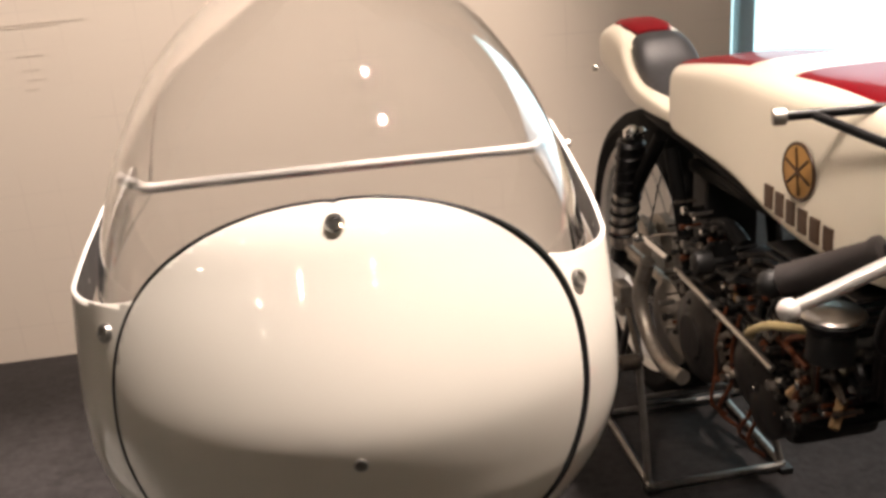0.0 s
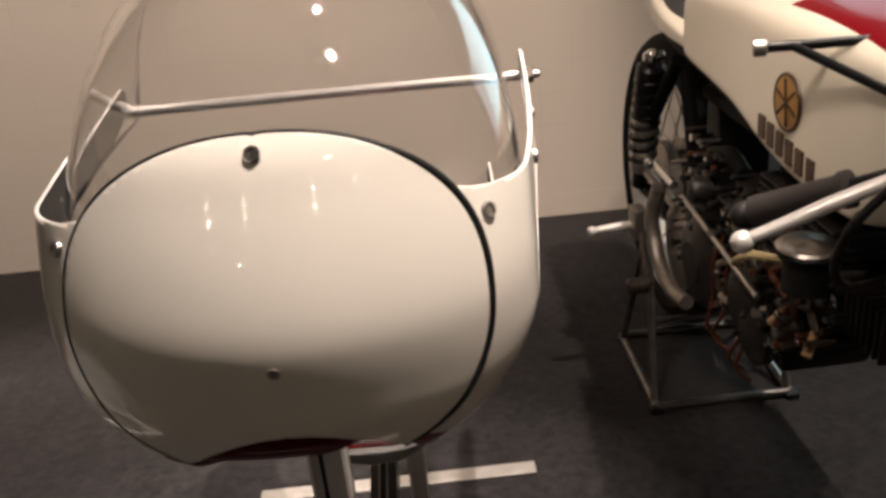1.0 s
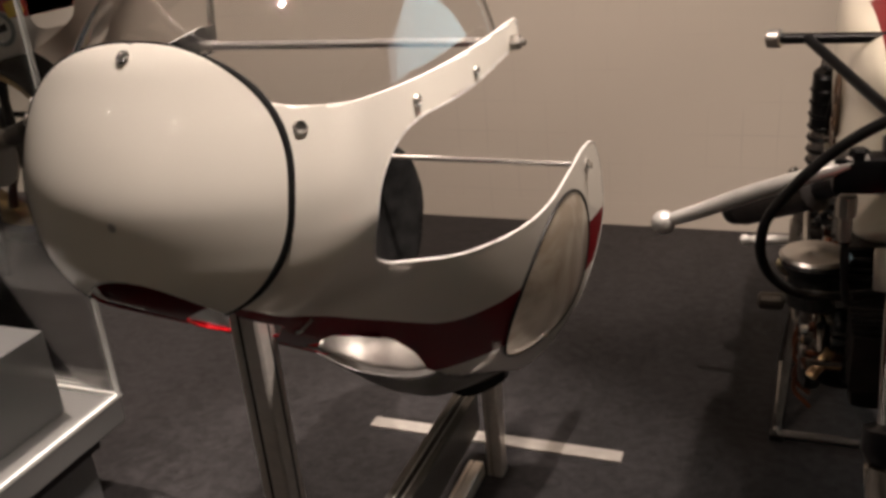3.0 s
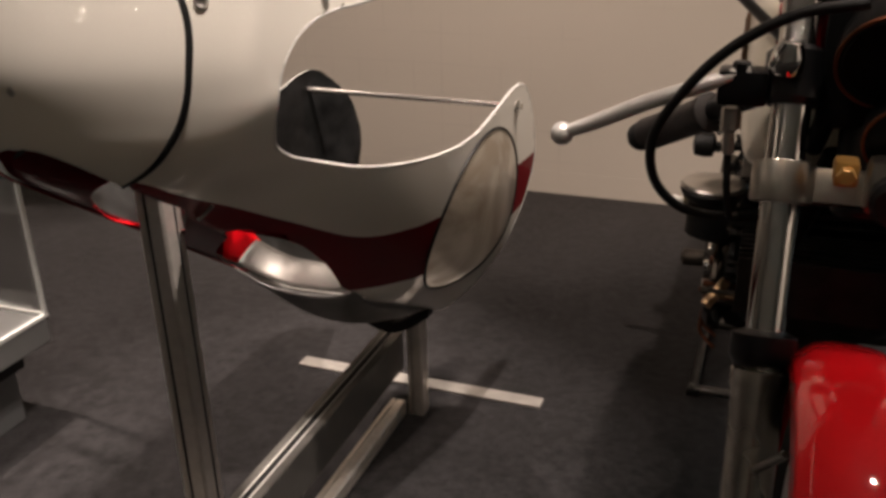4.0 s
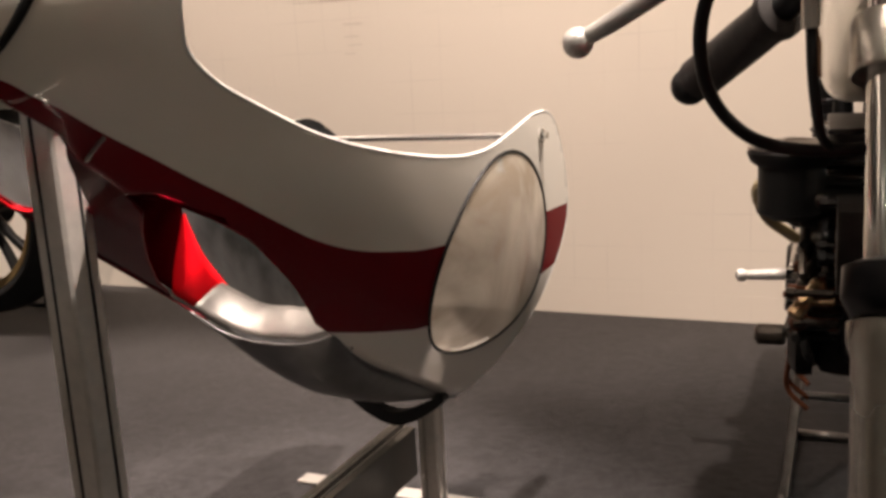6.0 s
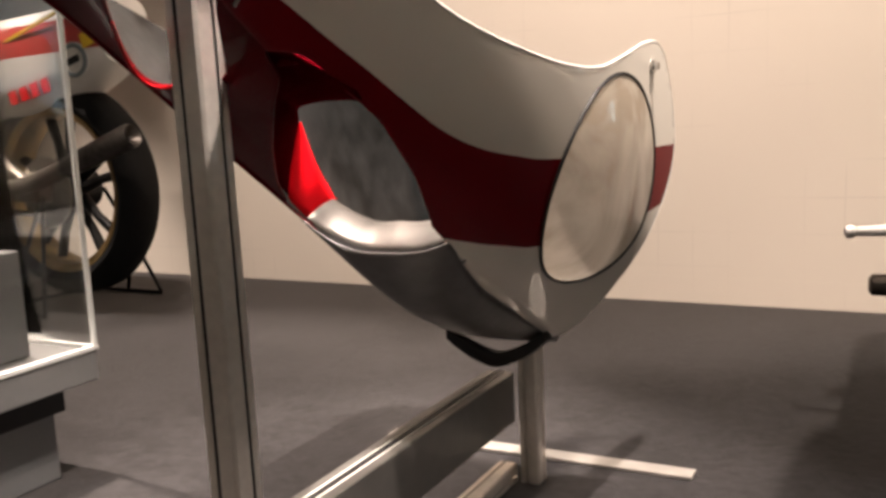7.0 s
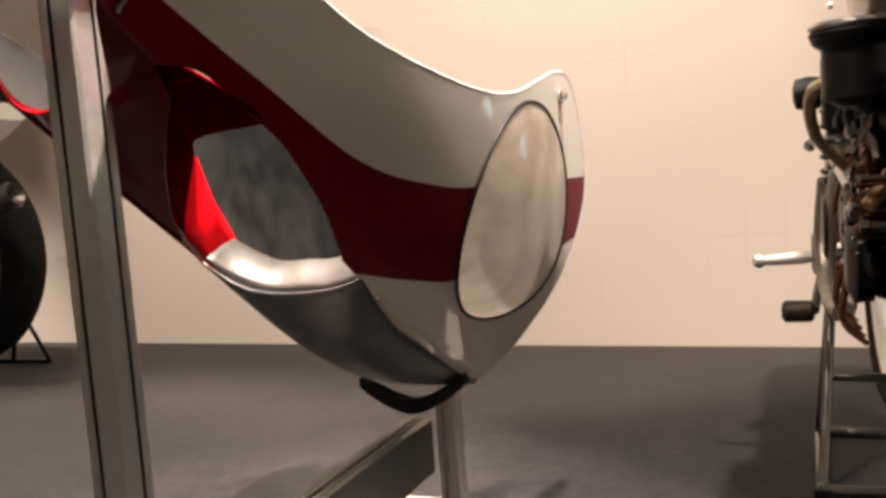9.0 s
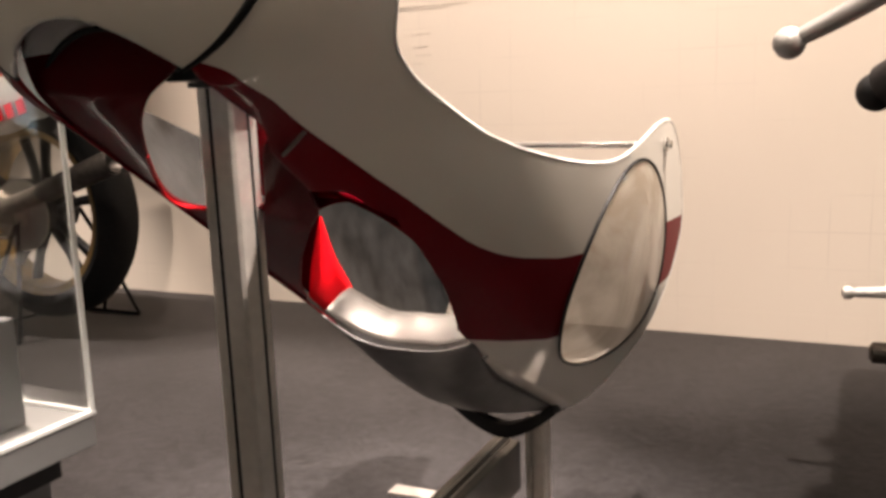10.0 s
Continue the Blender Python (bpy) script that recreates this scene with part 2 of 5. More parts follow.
def mural_material():
    """Beige wall covering printed with a faint, broken sketch grid."""
    m, n, l = nodes_of("beige_mural_wall")
    b = n["Principled BSDF"]
    tc = n.new("ShaderNodeTexCoord")
    mp = n.new("ShaderNodeMapping")
    mp.inputs["Rotation"].default_value = (radians(90), 0, 0)
    l.new(tc.outputs["Object"], mp.inputs["Vector"])
    wob = n.new("ShaderNodeTexNoise")
    wob.inputs["Scale"].default_value = 3.0
    l.new(mp.outputs[0], wob.inputs["Vector"])
    mixv = n.new("ShaderNodeVectorMath")
    mixv.operation = "MULTIPLY_ADD"
    mixv.inputs[1].default_value = (0.012, 0.012, 0)
    l.new(wob.outputs["Color"], mixv.inputs[0])
    l.new(mp.outputs[0], mixv.inputs[2])
    grid = n.new("ShaderNodeTexBrick")
    grid.offset = 0
    for key, value in (("Scale", 1.0), ("Mortar Size", 0.0016), ("Mortar Smooth", 0.3), ("Brick Width", 0.088), ("Row Height", 0.088)):
        grid.inputs[key].default_value = value
    l.new(mixv.outputs[0], grid.inputs["Vector"])
    patch = n.new("ShaderNodeTexNoise")
    patch.inputs["Scale"].default_value = 4.0
    patch.inputs["Detail"].default_value = 6
    l.new(mp.outputs[0], patch.inputs["Vector"])
    pr = n.new("ShaderNodeMapRange")
    pr.inputs["From Min"].default_value, pr.inputs["From Max"].default_value = 0.47, 0.68
    pr.inputs["To Min"].default_value, pr.inputs["To Max"].default_value = 0.0, 0.28
    l.new(patch.outputs["Fac"], pr.inputs["Value"])
    fac = n.new("ShaderNodeMath")
    fac.operation = "MULTIPLY"
    l.new(grid.outputs["Fac"], fac.inputs[0])
    l.new(pr.outputs[0], fac.inputs[1])
    mix = n.new("ShaderNodeMix")
    mix.data_type = "RGBA"
    mix.inputs[6].default_value = (0.66, 0.60, 0.52, 1)
    mix.inputs[7].default_value = (0.40, 0.36, 0.33, 1)
    l.new(fac.outputs[0], mix.inputs[0])
    l.new(mix.outputs[2], b.inputs["Base Color"])
    b.inputs["Roughness"].default_value = 0.8
    return m


CARPET, MURAL = carpet_material(), mural_material()


# ---- shapes: each gives (verts, faces) in drawing units ----
def join(*shapes):
    verts, faces = [], []
    for v, f in shapes:
        k = len(verts)
        verts += [tuple(p) for p in v]
        faces += [tuple(i + k for i in q) for q in f]
    return verts, faces


def box(x0, x1, y0, y1, z0, z1, bevel=0.004):
    bm = bmesh.new()
    bmesh.ops.create_cube(bm, size=1)
    for v in bm.verts:
        v.co = ((x0 + x1) / 2 + v.co.x * (x1 - x0), (y0 + y1) / 2 + v.co.y * (y1 - y0), (z0 + z1) / 2 + v.co.z * (z1 - z0))
    if bevel:
        bmesh.ops.bevel(bm, geom=bm.edges[:], offset=min(bevel, 0.4 * min(x1 - x0, y1 - y0, z1 - z0)), segments=2, affect="EDGES", profile=0.6)
    bm.verts.index_update()
    shape = [tuple(v.co) for v in bm.verts], [tuple(v.index for v in f.verts) for f in bm.faces]
    bm.free()
    return shape


def turned(shape, m):
    return [tuple(m @ Vector(p)) for p in shape[0]], shape[1]


def smooth_line(points, steps=8):
    """Catmull-Rom through the points."""
    p = [Vector(q) for q in points]
    p = [2 * p[0] - p[1]] + p + [2 * p[-1] - p[-2]]
    out = []
    for i in range(1, len(p) - 2):
        for k in range(steps):
            t = k / steps
            a, b, c, d = p[i - 1], p[i], p[i + 1], p[i + 2]
            out.append(0.5 * (2 * b + (c - a) * t + (2 * a - 5 * b + 4 * c - d) * t * t + (3 * b - a - 3 * c + d) * t ** 3))
    return out + [p[-2]]


def tube(points, radius, n=12, closed=False):
    """A round rod along the points; radius is one number or one for each point."""
    pts = [Vector(p) for p in points]
    count = len(pts)
    rad = radius if isinstance(radius, (list, tuple)) else [radius] * count
    verts, faces = [], []
    side = None
    for i, p in enumerate(pts):
        a, b = pts[(i - 1) % count] if closed or i else pts[i], pts[(i + 1) % count] if closed or i < count - 1 else pts[i]
        way = (b - a).normalized()
        if side is None:
            side = way.orthogonal().normalized()
        side = (side - way * side.dot(way)).normalized()
        up = way.cross(side)
        for k in range(n):
            w = 2 * math.pi * k / n
            verts.append(p + rad[i] * (math.cos(w) * side + math.sin(w) * up))
    for i in range(count if closed else count - 1):
        j = (i + 1) % count
        for k in range(n):
            faces.append((i * n + k, i * n + (k + 1) % n, j * n + (k + 1) % n, j * n + k))
    if not closed:
        faces.append(tuple(range(n))[::-1])
        faces.append(tuple((count - 1) * n + k for k in range(n)))
    return [tuple(v) for v in verts], faces


def lathe(profile, base, axis, n=32):
    """Turns (radius, height) pairs about an axis through base."""
    q = Vector(axis).normalized().to_track_quat("Z", "Y")
    base = Vector(base)
    verts, faces = [], []
    for r, h in profile:
        for k in range(n):
            w = 2 * math.pi * k / n
            verts.append(tuple(base + q @ Vector((max(r, 0.0004) * math.cos(w), max(r, 0.0004) * math.sin(w), h))))
    for i in range(len(profile) - 1):
        for k in range(n):
            faces.append((i * n + k, i * n + (k + 1) % n, (i + 1) * n + (k + 1) % n, (i + 1) * n + k))
    if profile[0] != profile[-1]:
        faces.append(tuple(range(n))[::-1])
        faces.append(tuple((len(profile) - 1) * n + k for k in range(n)))
    return verts, faces


def rod(a, b, r, n=14, r2=None):
    a, b = Vector(a), Vector(b)
    h = (b - a).length
    r2 = r if r2 is None else r2
    e = min(r, r2, h / 2) * 0.2
    return lathe([(r - e, 0), (r, e), (r2, h - e), (r2 - e, h)], a, b - a, n)


def ball(c, r, n=16):
    return lathe([(r * math.sin(math.pi * k / n), -r * math.cos(math.pi * k / n)) for k in range(n + 1)], c, (0, 0, 1), n)


def ring(c, axis, big, small, n=40, k=10):
    """A torus."""
    q = Vector(axis).normalized().to_track_quat("Z", "Y")
    pts = [Vector(c) + q @ Vector((big * math.cos(2 * math.pi * i / n), big * math.sin(2 * math.pi * i / n), 0)) for i in range(n)]
    return tube(pts, small, k, closed=True)


def extrude_outline(outline, axis, a, b, bevel=0.0):
    """A closed outline of (p, q) pairs drawn out along an axis from a to b. axis x: (y, z); y: (x, z); z: (x, y)."""
    def put(p, q, h):
        return {"x": (h, p, q), "y": (p, h, q), "z": (p, q, h)}[axis]
    n = len(outline)
    cx, cy = sum(p for p, _ in outline) / n, sum(q for _, q in outline) / n
    levels = [(a, bevel), (a + bevel, 0), (b - bevel, 0), (b, bevel)] if bevel else [(a, 0), (b, 0)]
    verts, faces = [], []
    for h, inset in levels:
        for p, q in outline:
            d = math.hypot(p - cx, q - cy) or 1
            verts.append(put(p - (p - cx) / d * inset, q - (q - cy) / d * inset, h))
    for i in range(len(levels) - 1):
        for k in range(n):
            faces.append((i * n + k, i * n + (k + 1) % n, (i + 1) * n + (k + 1) % n, (i + 1) * n + k))
    faces.append(tuple(range(n))[::-1])
    faces.append(tuple((len(levels) - 1) * n + k for k in range(n)))
    return verts, faces


def mesh_of(name, shape, materials, smooth=True, slots=None):
    me = bpy.data.meshes.new(name)
    me.from_pydata([tuple(U * c for c in p) for p in shape[0]], [], shape[1])
    for m in materials if isinstance(materials, (list, tuple)) else [materials]:
        me.materials.append(m)
    if slots is not None:
        me.polygons.foreach_set("material_index", slots)
    bm = bmesh.new()
    bm.from_mesh(me)
    bmesh.ops.recalc_face_normals(bm, faces=bm.faces[:])
    bm.to_mesh(me)
    bm.free()
    me.polygons.foreach_set("use_smooth", [smooth] * len(me.polygons))
    if smooth:
        me.set_sharp_from_angle(angle=radians(38))
    me.update()
    return me


def thing(name, label, category, x=0.0, y=0.0, z=0.0, turn=0.0, group="", kind=""):
    ob = new(name)
    ob.matrix_world = pose(U * x, U * y, U * z, 0, 0, turn)
    ob.empty_display_size = 0.05
    return tagged(ob, label, category, group, kind)


def part(name, shape, material, parent, label="", smooth=True, slots=None):
    ob = new(name, mesh_of(name, shape, material, smooth, slots))
    ob.parent = parent
    return tagged(ob, label)


def solid(name, shape, material, label, category, kind="", group="", smooth=True):
    """A thing that is a single mesh, its origin at its lowest middle."""
    xs, ys, zs = zip(*shape[0])
    o = ((min(xs) + max(xs)) / 2, (min(ys) + max(ys)) / 2, min(zs))
    ob = new(name, mesh_of(name, ([(p[0] - o[0], p[1] - o[1], p[2] - o[2]) for p in shape[0]], shape[1]), material, smooth))
    ob.location = [U * c for c in o]
    return tagged(ob, label, category, group, kind)

# ---- the room ----
solid("floor", box(-6.0, 6.5, -5.0, 6.2, -0.1, 0.0, 0), CARPET, "dark grey speckled carpet floor of the exhibition hall", "floor", "structure", smooth=False)
solid("ceiling", box(-6.0, 6.5, -5.0, 6.2, 3.9, 4.0, 0), CEIL, "plain dim ceiling above the hall", "ceiling", "structure", smooth=False)
solid("wall_north", box(-6.0, 1.41, 3.475, 3.62, 0.0, 3.9, 0.003), MURAL, "beige display wall printed with a faint sketched grid", "wall", "structure", smooth=False)
solid("wall_west", box(-6.15, -6.0, -5.0, 6.2, 0.0, 3.9, 0), DARK_WALL, "plain wall closing the hall", "wall", "structure", smooth=False)
solid("wall_south", box(-6.0, 6.5, -5.15, -5.0, 0.0, 3.9, 0), DARK_WALL, "plain wall closing the hall", "wall", "structure", smooth=False)
solid("wall_east", box(6.5, 6.65, -5.0, 6.2, 0.0, 3.9, 0), DARK_WALL, "plain wall closing the hall", "wall", "structure", smooth=False)
solid("baseboard", box(-6.0, 1.41, 3.4742, 3.4748, 0.0, 0.088, 0.0), MURAL, "low beige baseboard along the printed wall", "baseboard", "structure", smooth=False)
# wall with the window, beyond the end of the display wall
solid("wall_window_below", box(1.2, 6.5, 5.0, 5.15, 0.0, 0.30, 0), BLUE_GREY, "blue-grey wall below the window", "wall", "structure", smooth=False)
solid("wall_window_above", box(1.2, 6.5, 5.0, 5.15, 2.6, 3.9, 0), PLAIN_WALL, "wall above the window", "wall", "structure", smooth=False)
solid("wall_window_far_side", box(4.62, 6.5, 5.0, 5.15, 0.30, 2.6, 0), PLAIN_WALL, "wall beside the window", "wall", "structure", smooth=False)
solid("wall_window_side", box(1.2, 2.0, 5.0, 5.15, 0.30, 2.6, 0), PLAIN_WALL, "wall beside the window", "wall", "structure", smooth=False)
win = thing("window_1", "wide bright window with pale blue-grey frame and sill", "window", 4.0, 5.05, 0.3, kind="structure")
part("window_sill", box(-2.0, 0.62, -0.12, -0.052, 0.0, 0.10, 0.01), BLUE_GREY, win)
part("window_frame", box(-2.0, -1.9, -0.02, 0.06, 0.1, 2.3, 0.008), PLAIN_WALL, win)
part("mullion", box(-1.83, -1.75, -0.03, 0.06, 0.1, 2.3, 0.008), paint("pale_blue_frame", (0.55, 0.68, 0.74), 0.4, vary=0.05), win)
part("mullion", box(0.54, 0.62, -0.03, 0.06, 0.1, 2.3, 0.008), PLAIN_WALL, win)
pane = part("pane", box(-1.9, 0.6, 0.0, 0.006, 0.0, 2.3, 0), GLASS, win)
pane.visible_shadow = False
solid("backdrop", box(0.5, 8.5, 7.5, 7.55, -0.5, 5.0, 0), DAYLIGHT, "bright daylight outside the window", "backdrop", "structure", smooth=False)

# small track spots on the ceiling, mirrored as sparks in the gloss paint
LENS = glow("lit_spot_lens", (1.0, 0.88, 0.74), 90.0)


def track_spot(x, y, aim):
    ob = thing("ceiling_spotlight", "small black ceiling spotlight with a lit lens", "spotlight", x, y, 3.9, group="ceiling spotlights")
    way = Vector((aim[0] - x, aim[1] - y, aim[2] - 3.7)).normalized()
    head = Vector((0, 0, -0.14))
    part("stem", rod((0, 0, 0), head, 0.012, 10), BLACK, ob)
    can = part("housing", lathe([(0.030, -0.07), (0.045, -0.05), (0.048, 0.05), (0.044, 0.055)], head, way, 20), BLACK, ob)
    part("lens", lathe([(0.022, 0.056), (0.018, 0.058), (0, 0.059)], head, way, 20), LENS, can, "glowing lens")


for x, y in ((-1.8, -0.65), (-2.95, -3.45), (-1.3, -2.5), (-2.5, -2.45), (-1.5, -2.85), (-2.15, -4.1), (0.2, -4.6), (-4.1, -1.8), (0.5, -2.5), (1.6, -2.4)):
    track_spot(x, y, (0.1 * x, 1.2, 0.9))

# sketched strokes on the display wall
def stroke(x0, x1, z0, z1):
    return box(min(x0, x1), max(x0, x1), 3.4725, 3.4748, z0, z1, 0)


sketch = paint("faint_grey_ink", (0.57, 0.515, 0.445), 0.8, vary=0.15)
for group in (((-0.945, -0.865, 1.030, 1.035), (-0.94, -0.885, 0.985, 0.990), (-0.93, -0.87, 0.955, 0.959), (-0.945, -0.90, 0.925, 0.929)), ((-1.15, -0.80, 1.118, 1.121), (-1.02, -0.72, 1.128, 1.131))):
    solid("wall_sketch", join(*[stroke(*g) for g in group]), sketch, "faint grey sketched strokes printed on the wall", "wall print", "structure", smooth=False)

# ---- the racing fairing ----
FRONT = [(0.18, 0.97), (0.271, 0.813), (0.36, 0.652), (0.459, 0.470), (0.56, 0.327), (0.68, 0.157), (0.80, -0.013), (0.84, -0.066), (0.865, -0.085), (0.90, -0.0985), (0.935, -0.1005), (0.968, -0.1005), (0.99, -0.098), (1.015, -0.0905), (1.05, -0.0755), (1.09, -0.0545), (1.132, -0.0285), (1.165, 0.0125), (1.22, 0.08)]
_line = smooth_line([(w, v, 0) for w, v in FRONT], 6)
_fw, _fv = np.array([p[0] for p in _line]), np.array([p[1] for p in _line])


def front_line(w):
    """How far forward the fairing reaches at height w."""
    return np.interp(w, _fw, _fv)


def ease(x, a, b):
    t = np.clip((x - a) / (b - a), 0, 1)
    return t * t * (3 - 2 * t)


def half_width(v, w):
    """Half the fairing's width at length v and height w."""
    d = np.maximum(v - front_line(w), 0)
    k = ease(w, 0.78, 0.95)
    q = np.minimum(d / (0.03 + 0.11 * k), 1)
    return (0.09 + 0.11 * k) * np.sqrt(np.maximum(1 - (1 - q) ** 2, 0)) + (0.17 - 0.09 * k) * (1 - np.exp(-d / (0.24 + 0.01 * k)))


def far_taper(v, w):
    """The flank away from the motorcycle draws in towards the back, most of all below its tip."""
    return 1 - 0.11 * ease(v, 0.5, 0.9) - 0.20 * ease(v, 0.84, 1.02) * ease(0.80 - w, 0.0, 0.12)


def inside(outline, p, q):
    """Signed distance to a closed outline, positive inside."""
    a = np.array(outline)
    b = np.roll(a, -1, 0)
    best, odd = np.full(p.shape, 1e9), np.zeros(p.shape, bool)
    for (x0, y0), (x1, y1) in zip(a, b):
        dx, dy = x1 - x0, y1 - y0
        t = np.clip(((p - x0) * dx + (q - y0) * dy) / (dx * dx + dy * dy + 1e-12), 0, 1)
        best = np.minimum(best, np.hypot(p - x0 - t * dx, q - y0 - t * dy))
        if y0 != y1:
            odd ^= ((y0 > q) != (y1 > q)) & (p < x0 + (q - y0) * dx / dy)
    return np.where(odd, best, -best)


def rounded(points, rounds=2):
    """Chaikin: softens the corners of a closed outline."""
    for _ in range(rounds):
        out = []
        for (a, b), (c, d) in zip(points, points[1:] + points[:1]):
            out += [(0.8 * a + 0.2 * c, 0.8 * b + 0.2 * d), (0.2 * a + 0.8 * c, 0.2 * b + 0.8 * d)]
        points = out
    return points


def cut(verts, faces, slots, f):
    """Cuts all faces along f = 0. Gives verts, faces, slots and, for each face, whether it lies where f > 0."""
    verts, out, keep_slots, side, made = list(verts), [], [], [], {}
    f = list(f)

    def crossing(i, j):
        key = (i, j) if i < j else (j, i)
        if key not in made:
            t = f[i] / (f[i] - f[j])
            made[key] = len(verts)
            verts.append(tuple(a + t * (b - a) for a, b in zip(verts[i], verts[j])))
        return made[key]

    for face, slot in zip(faces, slots):
        signs = [f[i] > 0 for i in face]
        if all(signs) or not any(signs):
            out.append(face), keep_slots.append(slot), side.append(signs[0])
            continue
        for want in (True, False):
            poly = []
            for i, j in zip(face, face[1:] + face[:1]):
                if (f[i] > 0) == want:
                    poly.append(i)
                if (f[i] > 0) != (f[j] > 0):
                    poly.append(crossing(i, j))
            if len(poly) > 2:
                out.append(tuple(poly)), keep_slots.append(slot), side.append(want)
    return verts, out, keep_slots, side


def only(verts, faces, slots, flags, want=True):
    """Keeps the faces whose flag is as wanted, and the verts that they use."""
    faces, slots = zip(*[(f, s) for f, s, k in zip(faces, slots, flags) if k == want])
    used = sorted({i for f in faces for i in f})
    at = {i: k for k, i in enumerate(used)}
    return [verts[i] for i in used], [tuple(at[i] for i in f) for f in faces], list(slots)


OUTLINE = rounded([(-0.3, 0.05), (-0.3, 1.087), (-0.02, 1.087), (0.0, 1.076), (0.04, 1.071), (0.10, 1.069), (0.19, 1.069), (0.293, 1.073), (0.40, 1.082), (0.458, 1.088), (0.462, 1.062), (0.43, 1.046),
    (0.37, 1.037), (0.30, 1.027), (0.23, 1.024), (0.17, 1.025), (0.125, 1.018), (0.092, 1.003), (0.066, 0.978), (0.052, 0.948), (0.051, 0.914), (0.072, 0.876), (0.12, 0.847), (0.20, 0.816), (0.28, 0.785), (0.35, 0.765),
    (0.44, 0.746), (0.53, 0.732), (0.61, 0.726), (0.68, 0.730), (0.77, 0.752), (0.84, 0.770), (0.895, 0.773), (0.935, 0.760), (0.965, 0.728), (0.995, 0.675), (1.015, 0.61), (1.010, 0.565), (0.975, 0.51), (0.91, 0.44), (0.85, 0.37), (0.825, 0.30), (0.817, 0.262), (0.80, 0.05)])
STRIPE_TOP = [(-0.2, 0.92), (-0.07, 0.868), (-0.03, 0.843), (0.02, 0.817), (0.08, 0.787), (0.14, 0.754), (0.20, 0.722), (0.26, 0.689), (0.33, 0.653), (0.40, 0.628), (0.475, 0.613), (0.55, 0.604), (0.75, 0.60), (1.1, 0.598)]
STRIPE_LOW = [(-0.2, 0.1), (0.385, 0.1), (0.395, 0.51), (0.415, 0.510), (0.484, 0.492), (0.568, 0.475), (0.75, 0.470), (0.90, 0.488), (1.1, 0.515)]


def oval(u, w):
    """Positive inside the number panel's outline."""
    b = np.where(w > 0.997, 0.148, 0.155)
    return 1 - (np.abs(u / 0.185) ** 2.25 + np.abs((w - 0.997) / b) ** 2.25)


def arch(u):
    return 0.903 - 0.045 * (u / 0.1) ** 2


def fairing_skin():
    rows, cols = np.linspace(0.22, 1.165, 176), np.linspace(-1, 1, 281)
    ww, ss = np.meshgrid(rows, cols, indexing="ij")
    vv = front_line(ww) + (1.12 - front_line(ww)) * np.abs(ss) ** 2
    uu = np.sign(ss) * half_width(vv, ww) * np.where(ss < 0, far_taper(vv, ww), 1)
    verts = [tuple(p) for p in np.stack([uu, vv, ww], -1).reshape(-1, 3)]
    c = len(cols)
    faces = [(i * c + k, i * c + k + 1, (i + 1) * c + k + 1, (i + 1) * c + k) for i in range(len(rows) - 1) for k in range(c - 1)]
    return verts, faces


def stand_back(verts, dist):
    """Moves skin points outwards by dist, along the skin's slope."""
    p = np.array(verts)
    e = 1e-3
    s = np.sign(p[:, 0])
    gv = (half_width(p[:, 1] + e, p[:, 2]) - half_width(p[:, 1] - e, p[:, 2])) / (2 * e)
    gw = (half_width(p[:, 1], p[:, 2] + e) - half_width(p[:, 1], p[:, 2] - e)) / (2 * e)
    n = np.stack([s, -gv, -gw], -1)
    n[np.abs(p[:, 0]) < 0.004] = (0, -1, 0)
    n /= np.linalg.norm(n, axis=1)[:, None]
    return [tuple(q) for q in p + dist * n]


def sheet(name, shape, slots, materials, parent, label="", thick=0.004, offset=0, rim=0):
    """An open skin given thickness inwards."""
    me = bpy.data.meshes.new(name)
    me.from_pydata([tuple(U * c for c in p) for p in shape[0]], [], shape[1])
    for m in materials:
        me.materials.append(m)
    me.polygons.foreach_set("material_index", slots)
    me.polygons.foreach_set("use_smooth", [True] * len(me.polygons))
    me.update()
    ob = new(name, me)
    ob.parent = parent
    mod = ob.modifiers.new("thickness", "SOLIDIFY")
    mod.thickness, mod.offset, mod.material_offset, mod.material_offset_rim = U * thick, -1, offset, rim
    return tagged(ob, label)


# lettering red; on the duct wall its brightness paints in the light falling there
BRIGHT_RED = paint("scarlet_and_lit_red", (0.70, 0.004, 0.010), 0.5, grain=18, vary=0.08, bump=0.02, spec=0.02)
fairing = thing("motorcycle_fairing", "glossy cream and red racing fairing with clear windscreen on a stand", "fairing", -0.005, 1.10, 0.0, -1.9)
skin = fairing_skin()
pv = np.array(skin[0])
base_slots = [0] * len(skin[1])

# number panel
v1, f1, s1, k1 = cut(*skin, base_slots, np.where(pv[:, 1] < 0.06, oval(pv[:, 0], pv[:, 2]), -1.0))
panel_v, panel_f, panel_s = only(v1, f1, s1, k1, True)
pp = np.array(panel_v)
panel_v, panel_f, panel_s = only(*(lambda r: (r[0], r[1], r[2], r[3]))(cut(panel_v, panel_f, panel_s, pp[:, 2] - arch(pp[:, 0]))), True)
sheet("number_panel", (stand_back(panel_v, 0.0025), panel_f), panel_s, [CREAM, INNER, EDGE], fairing, "plain oval cream nose panel", 0.004, 1, 2)

